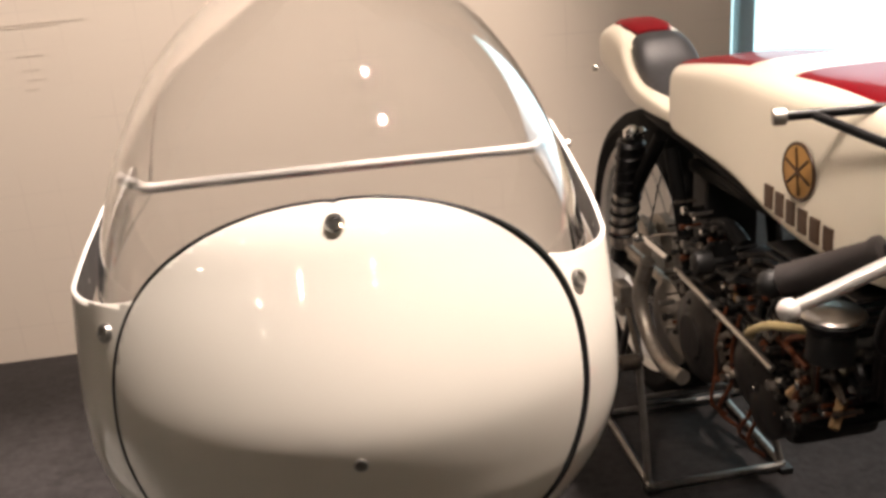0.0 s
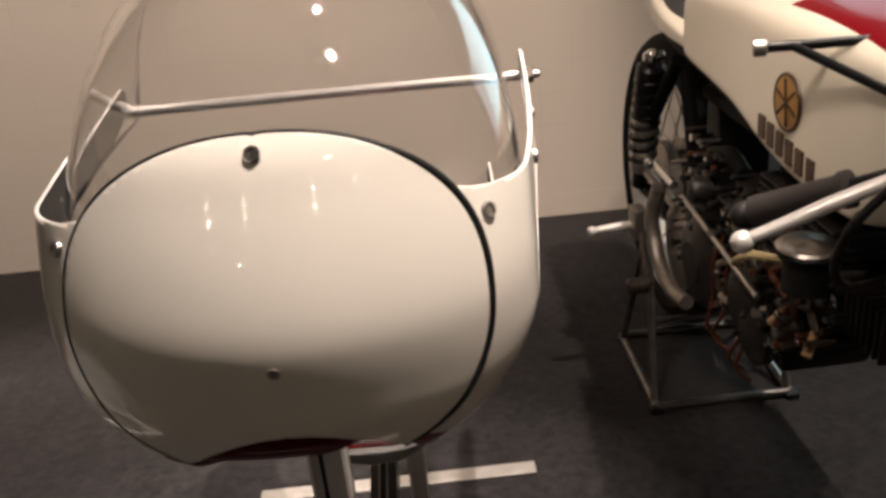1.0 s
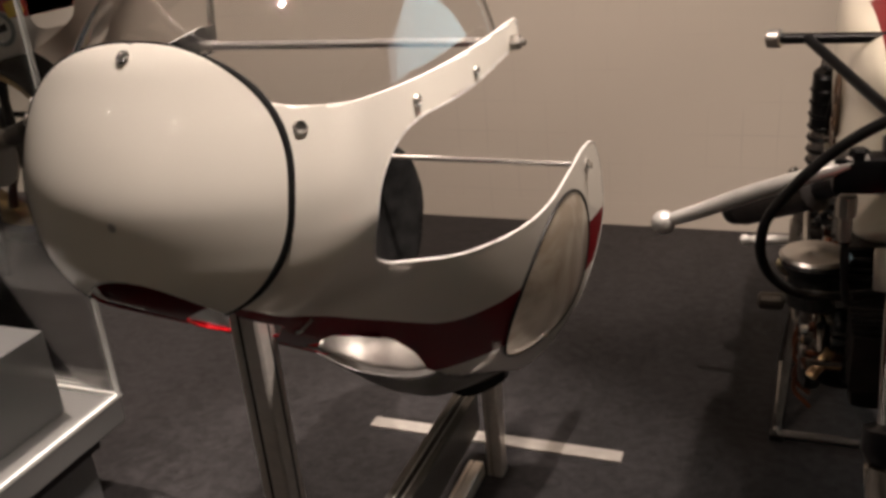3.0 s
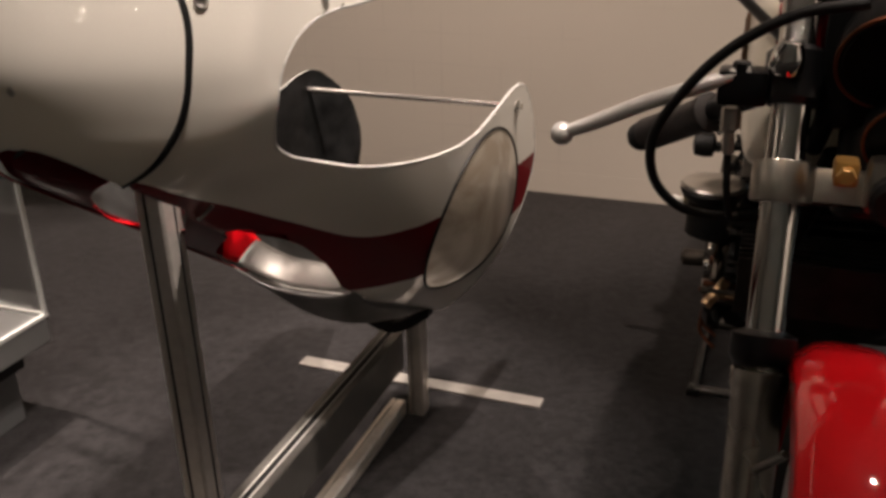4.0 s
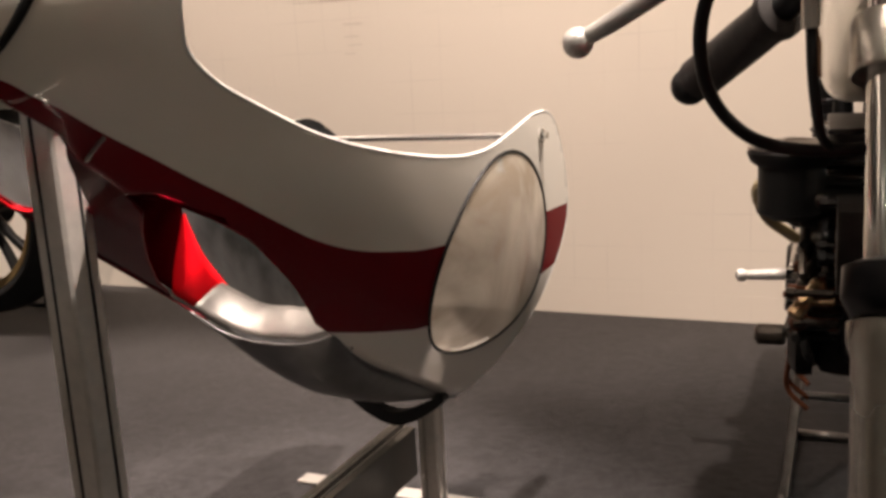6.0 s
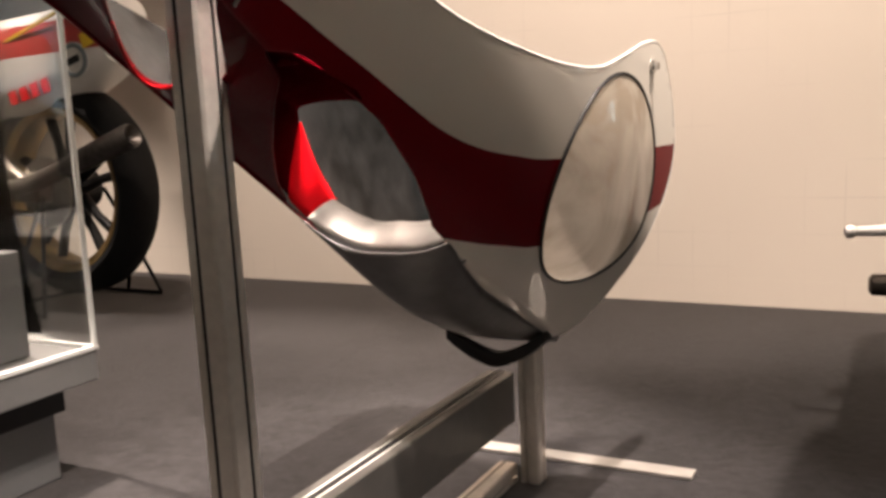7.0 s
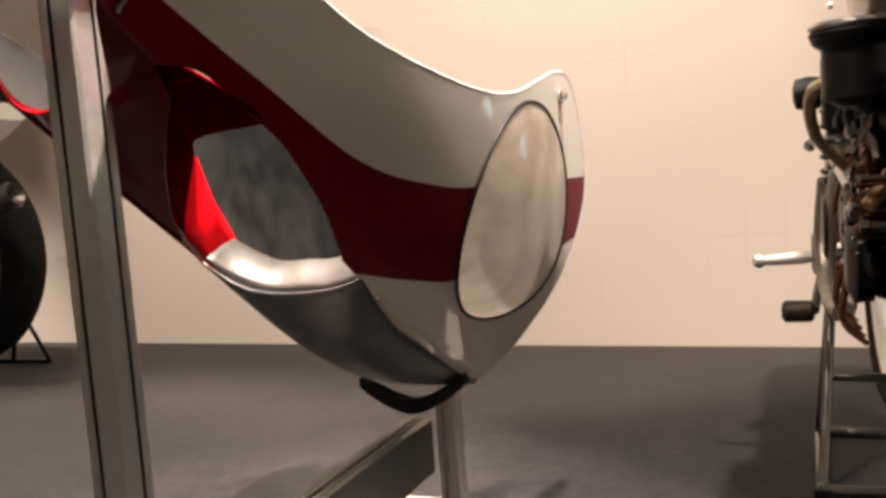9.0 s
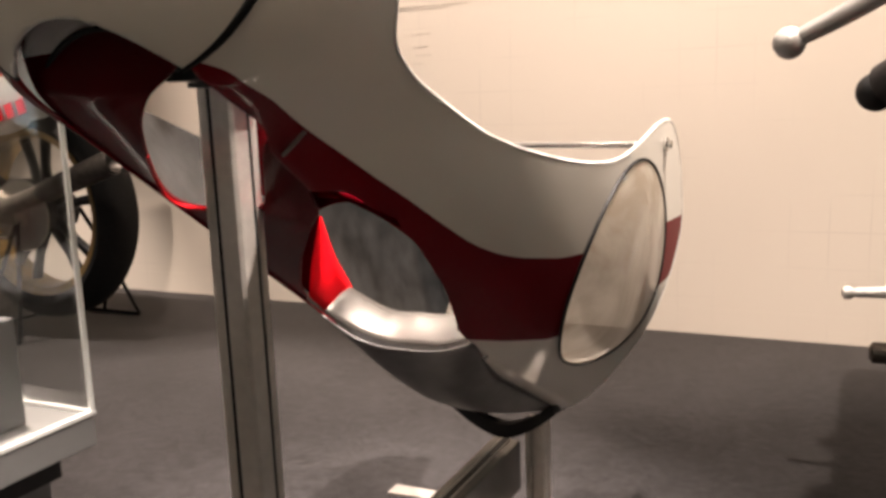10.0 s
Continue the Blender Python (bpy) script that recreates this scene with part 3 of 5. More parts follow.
# side shell with the red stripe
shell_v, shell_f, shell_s = only(v1, f1, s1, k1, False)
DUCT_SIDE = rounded([(0.06, 0.60), (0.065, 0.745), (0.115, 0.742), (0.142, 0.730), (0.170, 0.711), (0.203, 0.692), (0.238, 0.671), (0.285, 0.632), (0.325, 0.598), (0.382, 0.540), (0.42, 0.50), (0.40, 0.42), (0.16, 0.42)], 1)
for rule in ("outline", "strip", "duct", "cover"):
    q = np.array(shell_v)
    if rule == "outline":
        f = inside(OUTLINE, q[:, 1] - np.where(q[:, 0] < 0, 0.028 * ease(0.56 - q[:, 2], 0.0, 0.10), 0.0), q[:, 2])
    elif rule == "cover":
        f = np.where(q[:, 0] > 0, np.hypot((q[:, 1] - 0.734) / 0.166, (q[:, 2] - 0.558) / 0.162) - 0.97 + np.maximum(q[:, 1] - 0.80, 0) * 8, 1.0)
    elif rule == "duct":
        f = np.where((q[:, 0] > 0) & (q[:, 0] < 0.15), -inside(DUCT_SIDE, q[:, 1], q[:, 2]), 1.0)
    else:
        f = np.where(q[:, 2] < 0.915, np.abs(q[:, 0]) - np.where(q[:, 0] > 0, np.interp(q[:, 2], [0.42, 0.50, 0.785, 0.811, 0.824, 0.843, 0.853], [0.078, 0.103, 0.103, 0.118, 0.116, 0.110, 0.103]), np.interp(q[:, 2], [0.42, 0.50], [0.078, 0.103])), 1.0)
    shell_v, shell_f, shell_s = only(*cut(shell_v, shell_f, shell_s, f), True)
q = np.array(shell_v)
low, top = np.array(STRIPE_LOW), np.array([p[:2] for p in smooth_line([(a, b, 0) for a, b in STRIPE_TOP], 6)])
f = np.minimum(np.interp(q[:, 1], top[:, 0], top[:, 1]) - q[:, 2], q[:, 2] - np.interp(q[:, 1], low[:, 0], low[:, 1]))
shell_v, shell_f, _, red = cut(shell_v, shell_f, shell_s, f)
sheet("shell", (shell_v, shell_f), [int(r) for r in red], [CREAM, RED, INNER, INNER, EDGE, RED], fairing, "cream side shell with a dark red sweeping stripe", 0.0038, 2, 4)

# bare edge bead along the cut-out
run = [(v, w) for v, w in OUTLINE if 0.035 < v < 1.1 and w > 0.262 and v > front_line(w) + 0.03]
run = run[next(i for i, p in enumerate(run) if p[0] > 0.44):]
bead = [(float(half_width(v, w)) - 0.0022, v, w) for v, w in run]
part("edge_bead", tube(bead, 0.0028, 8), EDGE, fairing, "bare white moulded edge")

# black rubber trim round the number panel
trim = []
for k in range(241):
    a = math.radians(-90 + 360 * k / 240)
    cu, sw = math.cos(a), math.sin(a)
    uu = 0.185 * math.copysign(abs(cu) ** (2 / 2.25), cu)
    hh = 0.997 + (0.148 if sw > 0 else 0.155) * math.copysign(abs(sw) ** (2 / 2.25), sw)
    if hh < arch(uu) - 0.004:
        continue
    lo, hi = float(front_line(hh)), 0.1
    for _ in range(40):
        mid = (lo + hi) / 2
        lo, hi = (mid, hi) if half_width(mid, hh) < abs(uu) else (lo, mid)
    trim.append((uu, lo, hh))
trim.sort(key=lambda p: (math.atan2(p[0], p[2] - 0.95)))
# trim widened on the right to stand in for the gap's shade
part("rubber_trim", tube(stand_back(trim, 0.001), [0.0023 + 0.0019 * float(ease(u, 0.08, 0.17)) for u, _, _ in trim], 8), BLACK, fairing, "thin black rubber edging")

# red keel strip under the nose, with two openings, and the duct's inward flange
def below(w, c, sink):
    """A point across the strip under the fairing: c from -1 to 1, sunk inwards by sink."""
    v = front_line(w) + 0.045
    return (0.106 * c, v + 0.578 * sink, w + 0.816 * sink)


ARCH_HOLE = rounded([(0.078, 0.872), (0.060, 0.862), (0.037, 0.853), (0.015, 0.840), (-0.012, 0.823), (-0.048, 0.795), (-0.077, 0.769), (-0.098, 0.746), (-0.101, 0.733), (-0.086, 0.727), (-0.04, 0.728), (0.022, 0.732), (0.060, 0.766), (0.093, 0.796), (0.125, 0.815), (0.125, 0.852), (0.098, 0.860), (0.082, 0.869)], 2)
ARCH_EDGE = [(u, w) for u, w in ARCH_HOLE if u < -0.045 and w < 0.80]
DUCT_HOLE = [(0.2, 0.758), (0.096, 0.752), (0.082, 0.726), (0.040, 0.698), (-0.018, 0.654), (-0.075, 0.604), (-0.098, 0.574), (-0.2, 0.50), (-0.2, 0.30), (0.2, 0.30)]
rows, cols = 120, 71
lv, lp = [], []
for i in range(rows):
    w = 0.90 - (0.90 - 0.495) * i / (rows - 1)
    for k in range(cols):
        c = -1 + 2 * k / (cols - 1)
        lv.append(below(w, c, -0.009 * float(ease(0.90 - w, 0.0, 0.05)) - 0.005 * (1 - abs(c) ** 2.5) * float(ease(0.90 - w, 0.0, 0.06))))
        lp.append((0.106 * c, w))
lf = [(i * cols + k, (i + 1) * cols + k, (i + 1) * cols + k + 1, i * cols + k + 1) for i in range(rows - 1) for k in range(cols - 1)]
lp = np.array(lp)
open_at = np.maximum(inside(ARCH_HOLE, lp[:, 0], lp[:, 1]), inside(DUCT_HOLE, lp[:, 0], lp[:, 1]))
lv, lf, ls = only(*cut(lv, lf, [0] * len(lf), -open_at), True)
sheet("keel_strip", (lv, lf), ls, [RED_KEEL_SHADE, INNER, RED_KEEL_SHADE], fairing, "dark red underside strip with an oval opening", 0.004, 1, 2)
part("slot_web", box(0.004, 0.104, 0.136, 0.140, 0.732, 0.868, 0.001), RED, fairing, "dark red web behind the post", smooth=False)
# grey liner under the nose and its black edge
nv, nf = [], []
for k in range(41):
    c = -1 + k / 20
    for i in range(6):
        x, y, z = below(arch(0.106 * c) - 0.006 + (0.052 - 0.02 * c * c) * i / 5, c, 0)
        nv.append((x, y - 0.003, z))
nf = [(k * 6 + i, (k + 1) * 6 + i, (k + 1) * 6 + i + 1, k * 6 + i + 1) for k in range(40) for i in range(5)]
sheet("nose_liner", (nv, nf), [0] * len(nf), [paint("grey_lilac_liner", (0.78, 0.72, 0.70), 0.5, vary=0.15)], fairing, "grey liner under the nose", 0.002)
part("liner_edge", tube([nv[k * 6] for k in range(41)], 0.003, 8), BLACK, fairing, "black rubber edge")
# brighter red tube that paints the light caught on the slot's edge
part("slot_rim", tube([below(w, u / 0.106, -0.012) for u, w in ARCH_EDGE], 0.0022, 8), paint("lit_red_rim", (0.40, 0.003, 0.008), 0.5, vary=0.05, spec=0.1), fairing, "thin red rim, colour brightened as if lit")
# the duct: a roof of shade-darkened red runs inwards from the opening's edge to the light-brightened red wall on its
# far side
ROOF = [((0.102, 0.764), (0.112, 0.205, 0.716)), ((0.108, 0.756), (0.135, 0.203, 0.694)), ((0.093, 0.748), (0.037, 0.318, 0.697)), ((0.078, 0.722), (-0.040, 0.368, 0.698)), ((0.060, 0.710), (-0.109, 0.402, 0.691)),
        ((0.036, 0.696), (-0.105, 0.392, 0.668)), ((-0.020, 0.653), (-0.100, 0.362, 0.610)), ((-0.078, 0.603), (-0.098, 0.351, 0.573))]
outer = smooth_line([below(w + 0.004, (u - 0.003) / 0.106, -0.005) for (u, w), _ in ROOF], 5)
inner = smooth_line([p for _, p in ROOF], 5)
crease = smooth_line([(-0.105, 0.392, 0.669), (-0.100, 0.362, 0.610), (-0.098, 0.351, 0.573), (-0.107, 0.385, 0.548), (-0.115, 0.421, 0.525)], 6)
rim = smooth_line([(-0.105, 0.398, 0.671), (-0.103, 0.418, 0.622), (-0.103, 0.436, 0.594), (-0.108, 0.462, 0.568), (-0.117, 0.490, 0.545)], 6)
for name, one, two, mat, text in (("duct_roof", outer, inner, RED_DUCT_SHADE, "red duct roof, colour darkened as shade"), ("duct_wall", crease, rim, BRIGHT_RED, "red inner duct wall, colour brightened as if lit")):
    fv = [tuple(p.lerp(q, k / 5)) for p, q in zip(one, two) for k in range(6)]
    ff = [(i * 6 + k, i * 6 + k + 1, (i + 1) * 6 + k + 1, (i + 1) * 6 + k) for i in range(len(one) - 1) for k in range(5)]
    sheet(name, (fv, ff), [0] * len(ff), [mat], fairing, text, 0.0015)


def far_rise(c):
    """The lip climbs towards the flank away from the motorcycle."""
    return 0.034 * max(-c, 0) ** 3


av, af = [], []
for i in range(33):
    c = -1 + 2 * i / 32
    for k in range(7):
        t = k / 6
        x, y, z = below(0.503 + far_rise(c), c, -0.020 * (1 - abs(c) ** 2.5))
        bend = 0.003 * math.sin(math.pi * t)
        av.append((x * (1.0 - 0.10 * t) * 0.95 if x > 0 else x * 1.07, y + (0.046 + 0.020 * max(-c, 0)) * t - bend, z + (0.030 - 0.010 * max(-c, 0)) * t + 0.004 * (1 - c * c) * t + bend + 0.0006 * math.sin(9 * c + 2 * t)))
af = [(i * 7 + k, i * 7 + k + 1, (i + 1) * 7 + k + 1, (i + 1) * 7 + k) for i in range(32) for k in range(6)]
sheet("duct_lip", (av, af), [0] * len(af), [ALU_RAW], fairing, "bright hammered aluminium duct lip", 0.0016)

# aluminium belly pan and its black rubber edging
bv, bf = [], []
for i in range(30):
    w = 0.511 - (0.511 - 0.268) * i / 29
    sag = 0.020 - 0.017 * i / 29 + 0.032 * math.sin(math.pi * i / 29)
    for k in range(31):
        c = -1 + 2 * k / 30
        k2 = float(np.interp(w, [0.42, 0.50], [0, 1]))
        bv.append(below(w + far_rise(c) * (1 - i / 29) ** 2, (0.745 + 0.24 * k2) * c, -sag * (1 - abs(c) ** 3) - 0.0185 + 0.008 * k2 + 0.008 * (i / 29) ** 3))
bf = [(i * 31 + k, i * 31 + k + 1, (i + 1) * 31 + k + 1, (i + 1) * 31 + k) for i in range(29) for k in range(30)]
pan = sheet("belly_pan", (bv, bf), [0] * len(bf), [ALU_DULL], fairing, "dull grey sheet aluminium belly pan", 0.003)
edge_v = [q for i in range(5, 30) for q in (bv[i * 31 + 30], (bv[i * 31 + 30][0] + 0.001, bv[i * 31 + 30][1] + 0.022, bv[i * 31 + 30][2] + 0.026))]
sheet("pan_flange", (edge_v, [(2 * i, 2 * i + 1, 2 * i + 3, 2 * i + 2) for i in range(24)]), [0] * 24, [ALU_DULL], pan, "turned-up pan edge", 0.002)
for i, k in ((3, 6), (3, 24), (17, 25), (17, 6), (26, 22)):
    part("rivet", lathe([(0.0035, -0.002), (0.0035, 0.001), (0.002, 0.0025), (0, 0.003)], bv[i * 31 + k], (0.25 * (k - 15) / 10, -0.55, -0.8), 12), ALU, pan, "small bright rivet")
lip_v, lip_f = [], []
for i in range(31):
    t = -1 + i / 15
    u, w = -0.008 + 0.098 * t, 0.221 + 0.050 * abs(t) ** 1.7
    thick = 0.026 - 0.010 * abs(t) ** 3
    for dv, dw in ((-0.010, 0.0), (0.016, -0.002), (0.016, thick - 0.002), (-0.010, thick)):
        lip_v.append((u, 0.792 + dv, w + dw + 0.006 * t))
for i in range(30):
    for k in range(4):
        lip_f.append((i * 4 + k, i * 4 + (k + 1) % 4, (i + 1) * 4 + (k + 1) % 4, (i + 1) * 4 + k))
lip_f += [(0, 1, 2, 3), (123, 122, 121, 120)]
part("edging", (lip_v, lip_f), BLACK, pan, "thick black rubber edging")

# milky round covers on both flanks
for s in (-1, 1):
    dv, df = [], []
    for i in range(19):
        r = i / 18
        for k in range(64):
            a = 2 * math.pi * k / 64
            v, w = 0.734 + 0.166 * r * math.cos(a), 0.558 + 0.162 * r * math.sin(a)
            dv.append((s * (float(half_width(v, w)) * (float(far_taper(v, w)) if s < 0 else 1) + 0.003 + 0.012 * (1 - r ** 2.4)), v, w))
    df = [(i * 64 + k, i * 64 + (k + 1) % 64, (i + 1) * 64 + (k + 1) % 64, (i + 1) * 64 + k) for i in range(18) for k in range(64)]
    cover = part("round_cover", (dv, df), FROSTED, fairing, "milky translucent round cover")
    part("cover_rim", tube([dv[18 * 64 + k] for k in range(64)], 0.0026, 6, closed=True), BLACK, cover, "thin black rim")


# screws, with dished heads
def screw(name, u, v, w, r, parent, mat=CHROME, proud=0.004):
    p = np.array([[u, v, w]])
    a, b = np.array(stand_back(p, 0.0))[0], np.array(stand_back(p, 0.01))[0]
    n = Vector(b - a).normalized()
    head = join(lathe([(r * 0.2, -0.004), (r, -0.003), (r, 0.5 * proud), (r * 0.82, proud), (r * 0.55, proud * 0.9), (r * 0.45, proud * 0.3), (0, proud * 0.3)], a, n, 20))
    return part(name, head, mat, parent, "slotted metal screw")


def on_skin(v, w, s):
    return s * float(half_width(v, w)), v, w


for s in (-1, 1):
    screw("screw", *on_skin(-0.006, 1.0555, s), 0.0078, fairing, STEEL, 0.004)
    screw("screw", *on_skin(0.153, 1.044, s), 0.0075, fairing, STEEL, 0.004)
    screw("screw", *on_skin(0.307, 1.044, s), 0.0065, fairing, STEEL, 0.004)
    screw("screw", *on_skin(0.475, 0.470, s), 0.005, fairing, CHROME, 0.003)
part("screw", lathe([(0.007, 0), (0.0080, 0.003), (0.007, 0.005), (0.0045, 0.0054), (0.0036, 0.003), (0, 0.003)], (0, -0.030, 1.132), (0, -0.75, 0.66), 20), CHROME, fairing, "slotted chrome screw")
part("screw", lathe([(0.0050, 0), (0.0056, 0.002), (0.0045, 0.003), (0, 0.0024)], (0, -0.101, 0.968), (0, -1, 0.05), 16), STEEL, fairing, "small dark screw")

# cross rods with end brackets
ROD = paint("polished_aluminium_rod", (0.74, 0.70, 0.65), 0.24, 0.8, grain=60, vary=0.06)
rod1 = part("brace_rod", rod((-0.268, 0.436, 1.056), (0.268, 0.436, 1.056), 0.0068), ROD, fairing, "bright aluminium brace rod")
rod2 = part("brace_rod", rod((-0.226, 0.875, 0.733), (0.252, 0.875, 0.733), 0.0058), ROD, fairing, "bright aluminium brace rod")
for s in (-1, 1):
    part("nut", join(rod((s * 0.268, 0.436, 1.056), (s * 0.282, 0.436, 1.056), 0.011, 6), rod((s * 0.28, 0.436, 1.056), (s * 0.290, 0.436, 1.056), 0.005)), STEEL, rod1)
    part("nut", join(rod((s * 0.250, 0.875, 0.733), (s * 0.258, 0.875, 0.733), 0.012, 12), rod((s * 0.257, 0.875, 0.733), (s * 0.266, 0.875, 0.733), 0.007, 6)), CHROME, rod2)

# bent wire clip at the lower edge
def at_skin(v, w, out):
    return stand_back([on_skin(v, w, 1)], out)[0]


part("wire_clip", tube(smooth_line([at_skin(0.04, 0.784, 0.001), at_skin(0.037, 0.788, 0.005), at_skin(0.037, 0.798, 0.006), at_skin(0.04, 0.806, 0.003)]), 0.0018, 8), STEEL, fairing, "bent wire clip")

# clear windscreen
sv, sf = [], []
NR, NC = 40, 91
SCREEN_FRONT = np.array([(p.x, p.y) for p in smooth_line([(1.045, -0.060, 0), (1.09, -0.040, 0), (1.13, -0.013, 0), (1.17, 0.023, 0), (1.21, 0.068, 0), (1.25, 0.122, 0), (1.30, 0.215, 0)], 10)])
for i in range(NR):
    t = i / (NR - 1)
    w = 1.045 + 0.255 * t
    front = float(np.interp(w, SCREEN_FRONT[:, 0], SCREEN_FRONT[:, 1]))
    rear = 0.45 - 0.04 * t - 0.08 * t ** 3
    a = 0.205 * max(1 - ((w - 1.03) / 0.285) ** 3, 0) ** 0.5
    for k in range(NC):
        s = -1 + 2 * k / (NC - 1)
        d = (rear - front) * abs(s) ** 2
        qd = min(d / (0.21 + 0.06 * t), 1)
        sv.append((math.copysign(a * math.sqrt(1 - (1 - qd) ** 2) + 0.050 * (1 - t) * (1 - math.exp(-d / 0.25)), s) if s else 0.0, front + d, w))
sf = [(i * NC + k, i * NC + k + 1, (i + 1) * NC + k + 1, (i + 1) * NC + k) for i in range(NR - 1) for k in range(NC - 1)]
screen = sheet("windscreen", (sv, sf), [0] * len(sf), [SCREEN], fairing, "clear bubble windscreen", 0.0045)
screen.visible_shadow = False

# ---- the fairing's stand ----
BEAM = paint("satin_grey_aluminium", (0.13, 0.125, 0.115), 0.32, 0.5, grain=50, vary=0.12)
FLOOR_BAR = paint("scuffed_flat_aluminium", (0.42, 0.40, 0.37), 0.45, 0.5, grain=40, vary=0.2)


def profile_outline(h):
    """Cross-section of a slotted aluminium profile, half-width h: each face has its narrow slot off the middle."""
    r, out = 0.16 * h, []
    for k in range(4):
        c, s = [(1, 0), (0, 1), (-1, 0), (0, -1)][k]
        m = (-0.26 if k % 2 == 0 else 0.26) * h
        g, d = 0.12 * h, 0.40 * h
        edge = [(-h + r, -h), (m - g, -h), (m - g, -h + 0.16 * h), (m - 2 * g, -h + 0.2 * h), (m - 1.6 * g, -h + d), (m + 1.6 * g, -h + d), (m + 2 * g, -h + 0.2 * h), (m + g, -h + 0.16 * h), (m + g, -h), (h - r, -h)]
        out += [(p * c - q * s, p * s + q * c) for p, q in edge]
    return out


def profile(a, b, h, twist=0.0):
    """A slotted profile from a to b."""
    a, b = Vector(a), Vector(b)
    m = Matrix.Translation(a) @ (b - a).to_track_quat("Z", "Y").to_matrix().to_4x4() @ Matrix.Rotation(radians(twist), 4, "Z")
    return turned(extrude_outline(profile_outline(h), "z", 0, (b - a).length), m)


stand = thing("display_stand", "slotted aluminium profile stand holding up the fairing", "stand", 0.0, 1.2, 0.0)
part("post", turned(extrude_outline(profile_outline(0.0215), "z", 0, 0.846), Matrix.Translation((-0.0035, 0.008, 0)) @ Matrix.Shear("XY", 4, (-0.0066, -0.0012))), EXTRUDED, stand, "tall slotted aluminium post", smooth=False)
# black strips laid in the post's grooves in place of their shade
for k, (dx, dy) in enumerate(((-0.26, -0.80), (0.80, 0.26), (0.26, 0.80), (-0.80, -0.26))):
    part("slot", turned(box(-0.0030, 0.0030, -0.0030, 0.0030, 0.002, 0.845, 0.0), Matrix.Translation((-0.0035 + dx * 0.0215, 0.008 + dy * 0.0215, 0)) @ Matrix.Shear("XY", 4, (-0.0066, -0.0012))), BLACK, stand, "black strip standing in for slot shade", smooth=False)
part("post_cap", join(box(-0.035, 0.019, -0.020, 0.036, 0.846, 0.852, 0.002), box(-0.030, 0.030, -0.06, 0.02, 0.852, 0.876, 0.004)), BLACK, stand, "black mounting block")
beam = part("beam", box(-0.030, 0.022, 0.033, 0.742, 0.102, 0.196, 0.002), BEAM, stand, "horizontal aluminium beam with plain sides", smooth=False)
# black strip on the beam's top, drawn for the shade in its slot
part("slot", box(-0.009, 0.001, 0.034, 0.741, 0.190, 0.1968, 0.0), BLACK, beam, "black strip standing in for slot shade", smooth=False)
part("slot_edge", box(-0.013, -0.0105, 0.034, 0.741, 0.19, 0.1975, 0.0), EDGE, beam, smooth=False)
part("slot_edge", box(0.0025, 0.005, 0.034, 0.741, 0.19, 0.1975, 0.0), EDGE, beam, smooth=False)
part("base_rail", profile((0.022, -0.3, 0.0205), (0.022, 0.70, 0.0205), 0.018), EXTRUDED, stand, "low slotted aluminium rail", smooth=False)
part("upright", profile((0.062, 0.725, 0.0), (0.062, 0.725, 0.248), 0.0185), EXTRUDED, stand, "short slotted aluminium upright", smooth=False)
part("cross_foot", box(-0.306, 0.327, 0.818, 0.858, 0.0, 0.008, 0.002), FLOOR_BAR, stand, "flat aluminium floor bar", smooth=False)
part("cross_foot", box(-0.306, 0.300, -0.30, -0.26, 0.0, 0.008, 0.002), FLOOR_BAR, stand, "flat aluminium floor bar", smooth=False)
part("nose_bracket", join(rod((-0.008, -0.1, 0.870), (-0.008, 0.01, 0.862), 0.006), rod((-0.05, -0.02, 0.864), (0.09, -0.05, 0.866), 0.005)), BLACK_GLOSS, stand, "small black bracket")

# ---- the display case ----
case = thing("display_case", "grey plinth with a clear acrylic box over a grey block", "display case", -1.12, 1.30, 0.0)
part("plinth", box(-0.32, 0.32, -0.32, 0.30, 0.0, 0.135, 0.004), GREY_CASE, case, "dark grey plinth", smooth=False)
part("recess", box(-0.335, 0.335, -0.33, 0.315, 0.135, 0.190, 0.002), BLACK, case, "black shadow gap", smooth=False)
part("base_slab", box(-0.385, 0.385, -0.40, 0.36, 0.190, 0.250, 0.004), LIGHT_CASE, case, "pale grey base slab", smooth=False)
part("display_block", box(-0.30, 0.305, -0.30, 0.275, 0.252, 0.455, 0.004), GREY_CASE, case, "plain grey block", smooth=False)
for name, b in (("acrylic_side", (0.377, 0.385, -0.40, 0.36, 0.251, 1.25)), ("acrylic_side", (-0.385, -0.377, -0.40, 0.36, 0.251, 1.25)), ("acrylic_side", (-0.377, 0.377, 0.352, 0.36, 0.251, 1.25)), ("acrylic_side", (-0.377, 0.377, -0.40, -0.392, 0.251, 1.25)), ("acrylic_top", (-0.385, 0.385, -0.40, 0.36, 1.251, 1.259))):
    side = part(name, box(*b, 0.0), ACRYLIC, case, "clear acrylic sheet", smooth=False)
    side.visible_shadow = False
part("corner_edge", rod((0.383, 0.358, 0.252), (0.383, 0.358, 1.255), 0.0055, 8), ACRYLIC_EDGE, case, "bright polished acrylic edge")
part("corner_edge", rod((0.383, -0.398, 0.252), (0.383, -0.398, 1.255), 0.0055, 8), ACRYLIC_EDGE, case, "bright polished acrylic edge")
part("lower_edge", box(0.379, 0.388, -0.40, 0.362, 0.2505, 0.260, 0.001), ACRYLIC_EDGE, case, "bright polished acrylic edge", smooth=False)
part("lower_edge", box(-0.385, 0.388, 0.356, 0.364, 0.2505, 0.258, 0.001), ACRYLIC_EDGE, case, "bright polished acrylic edge", smooth=False)

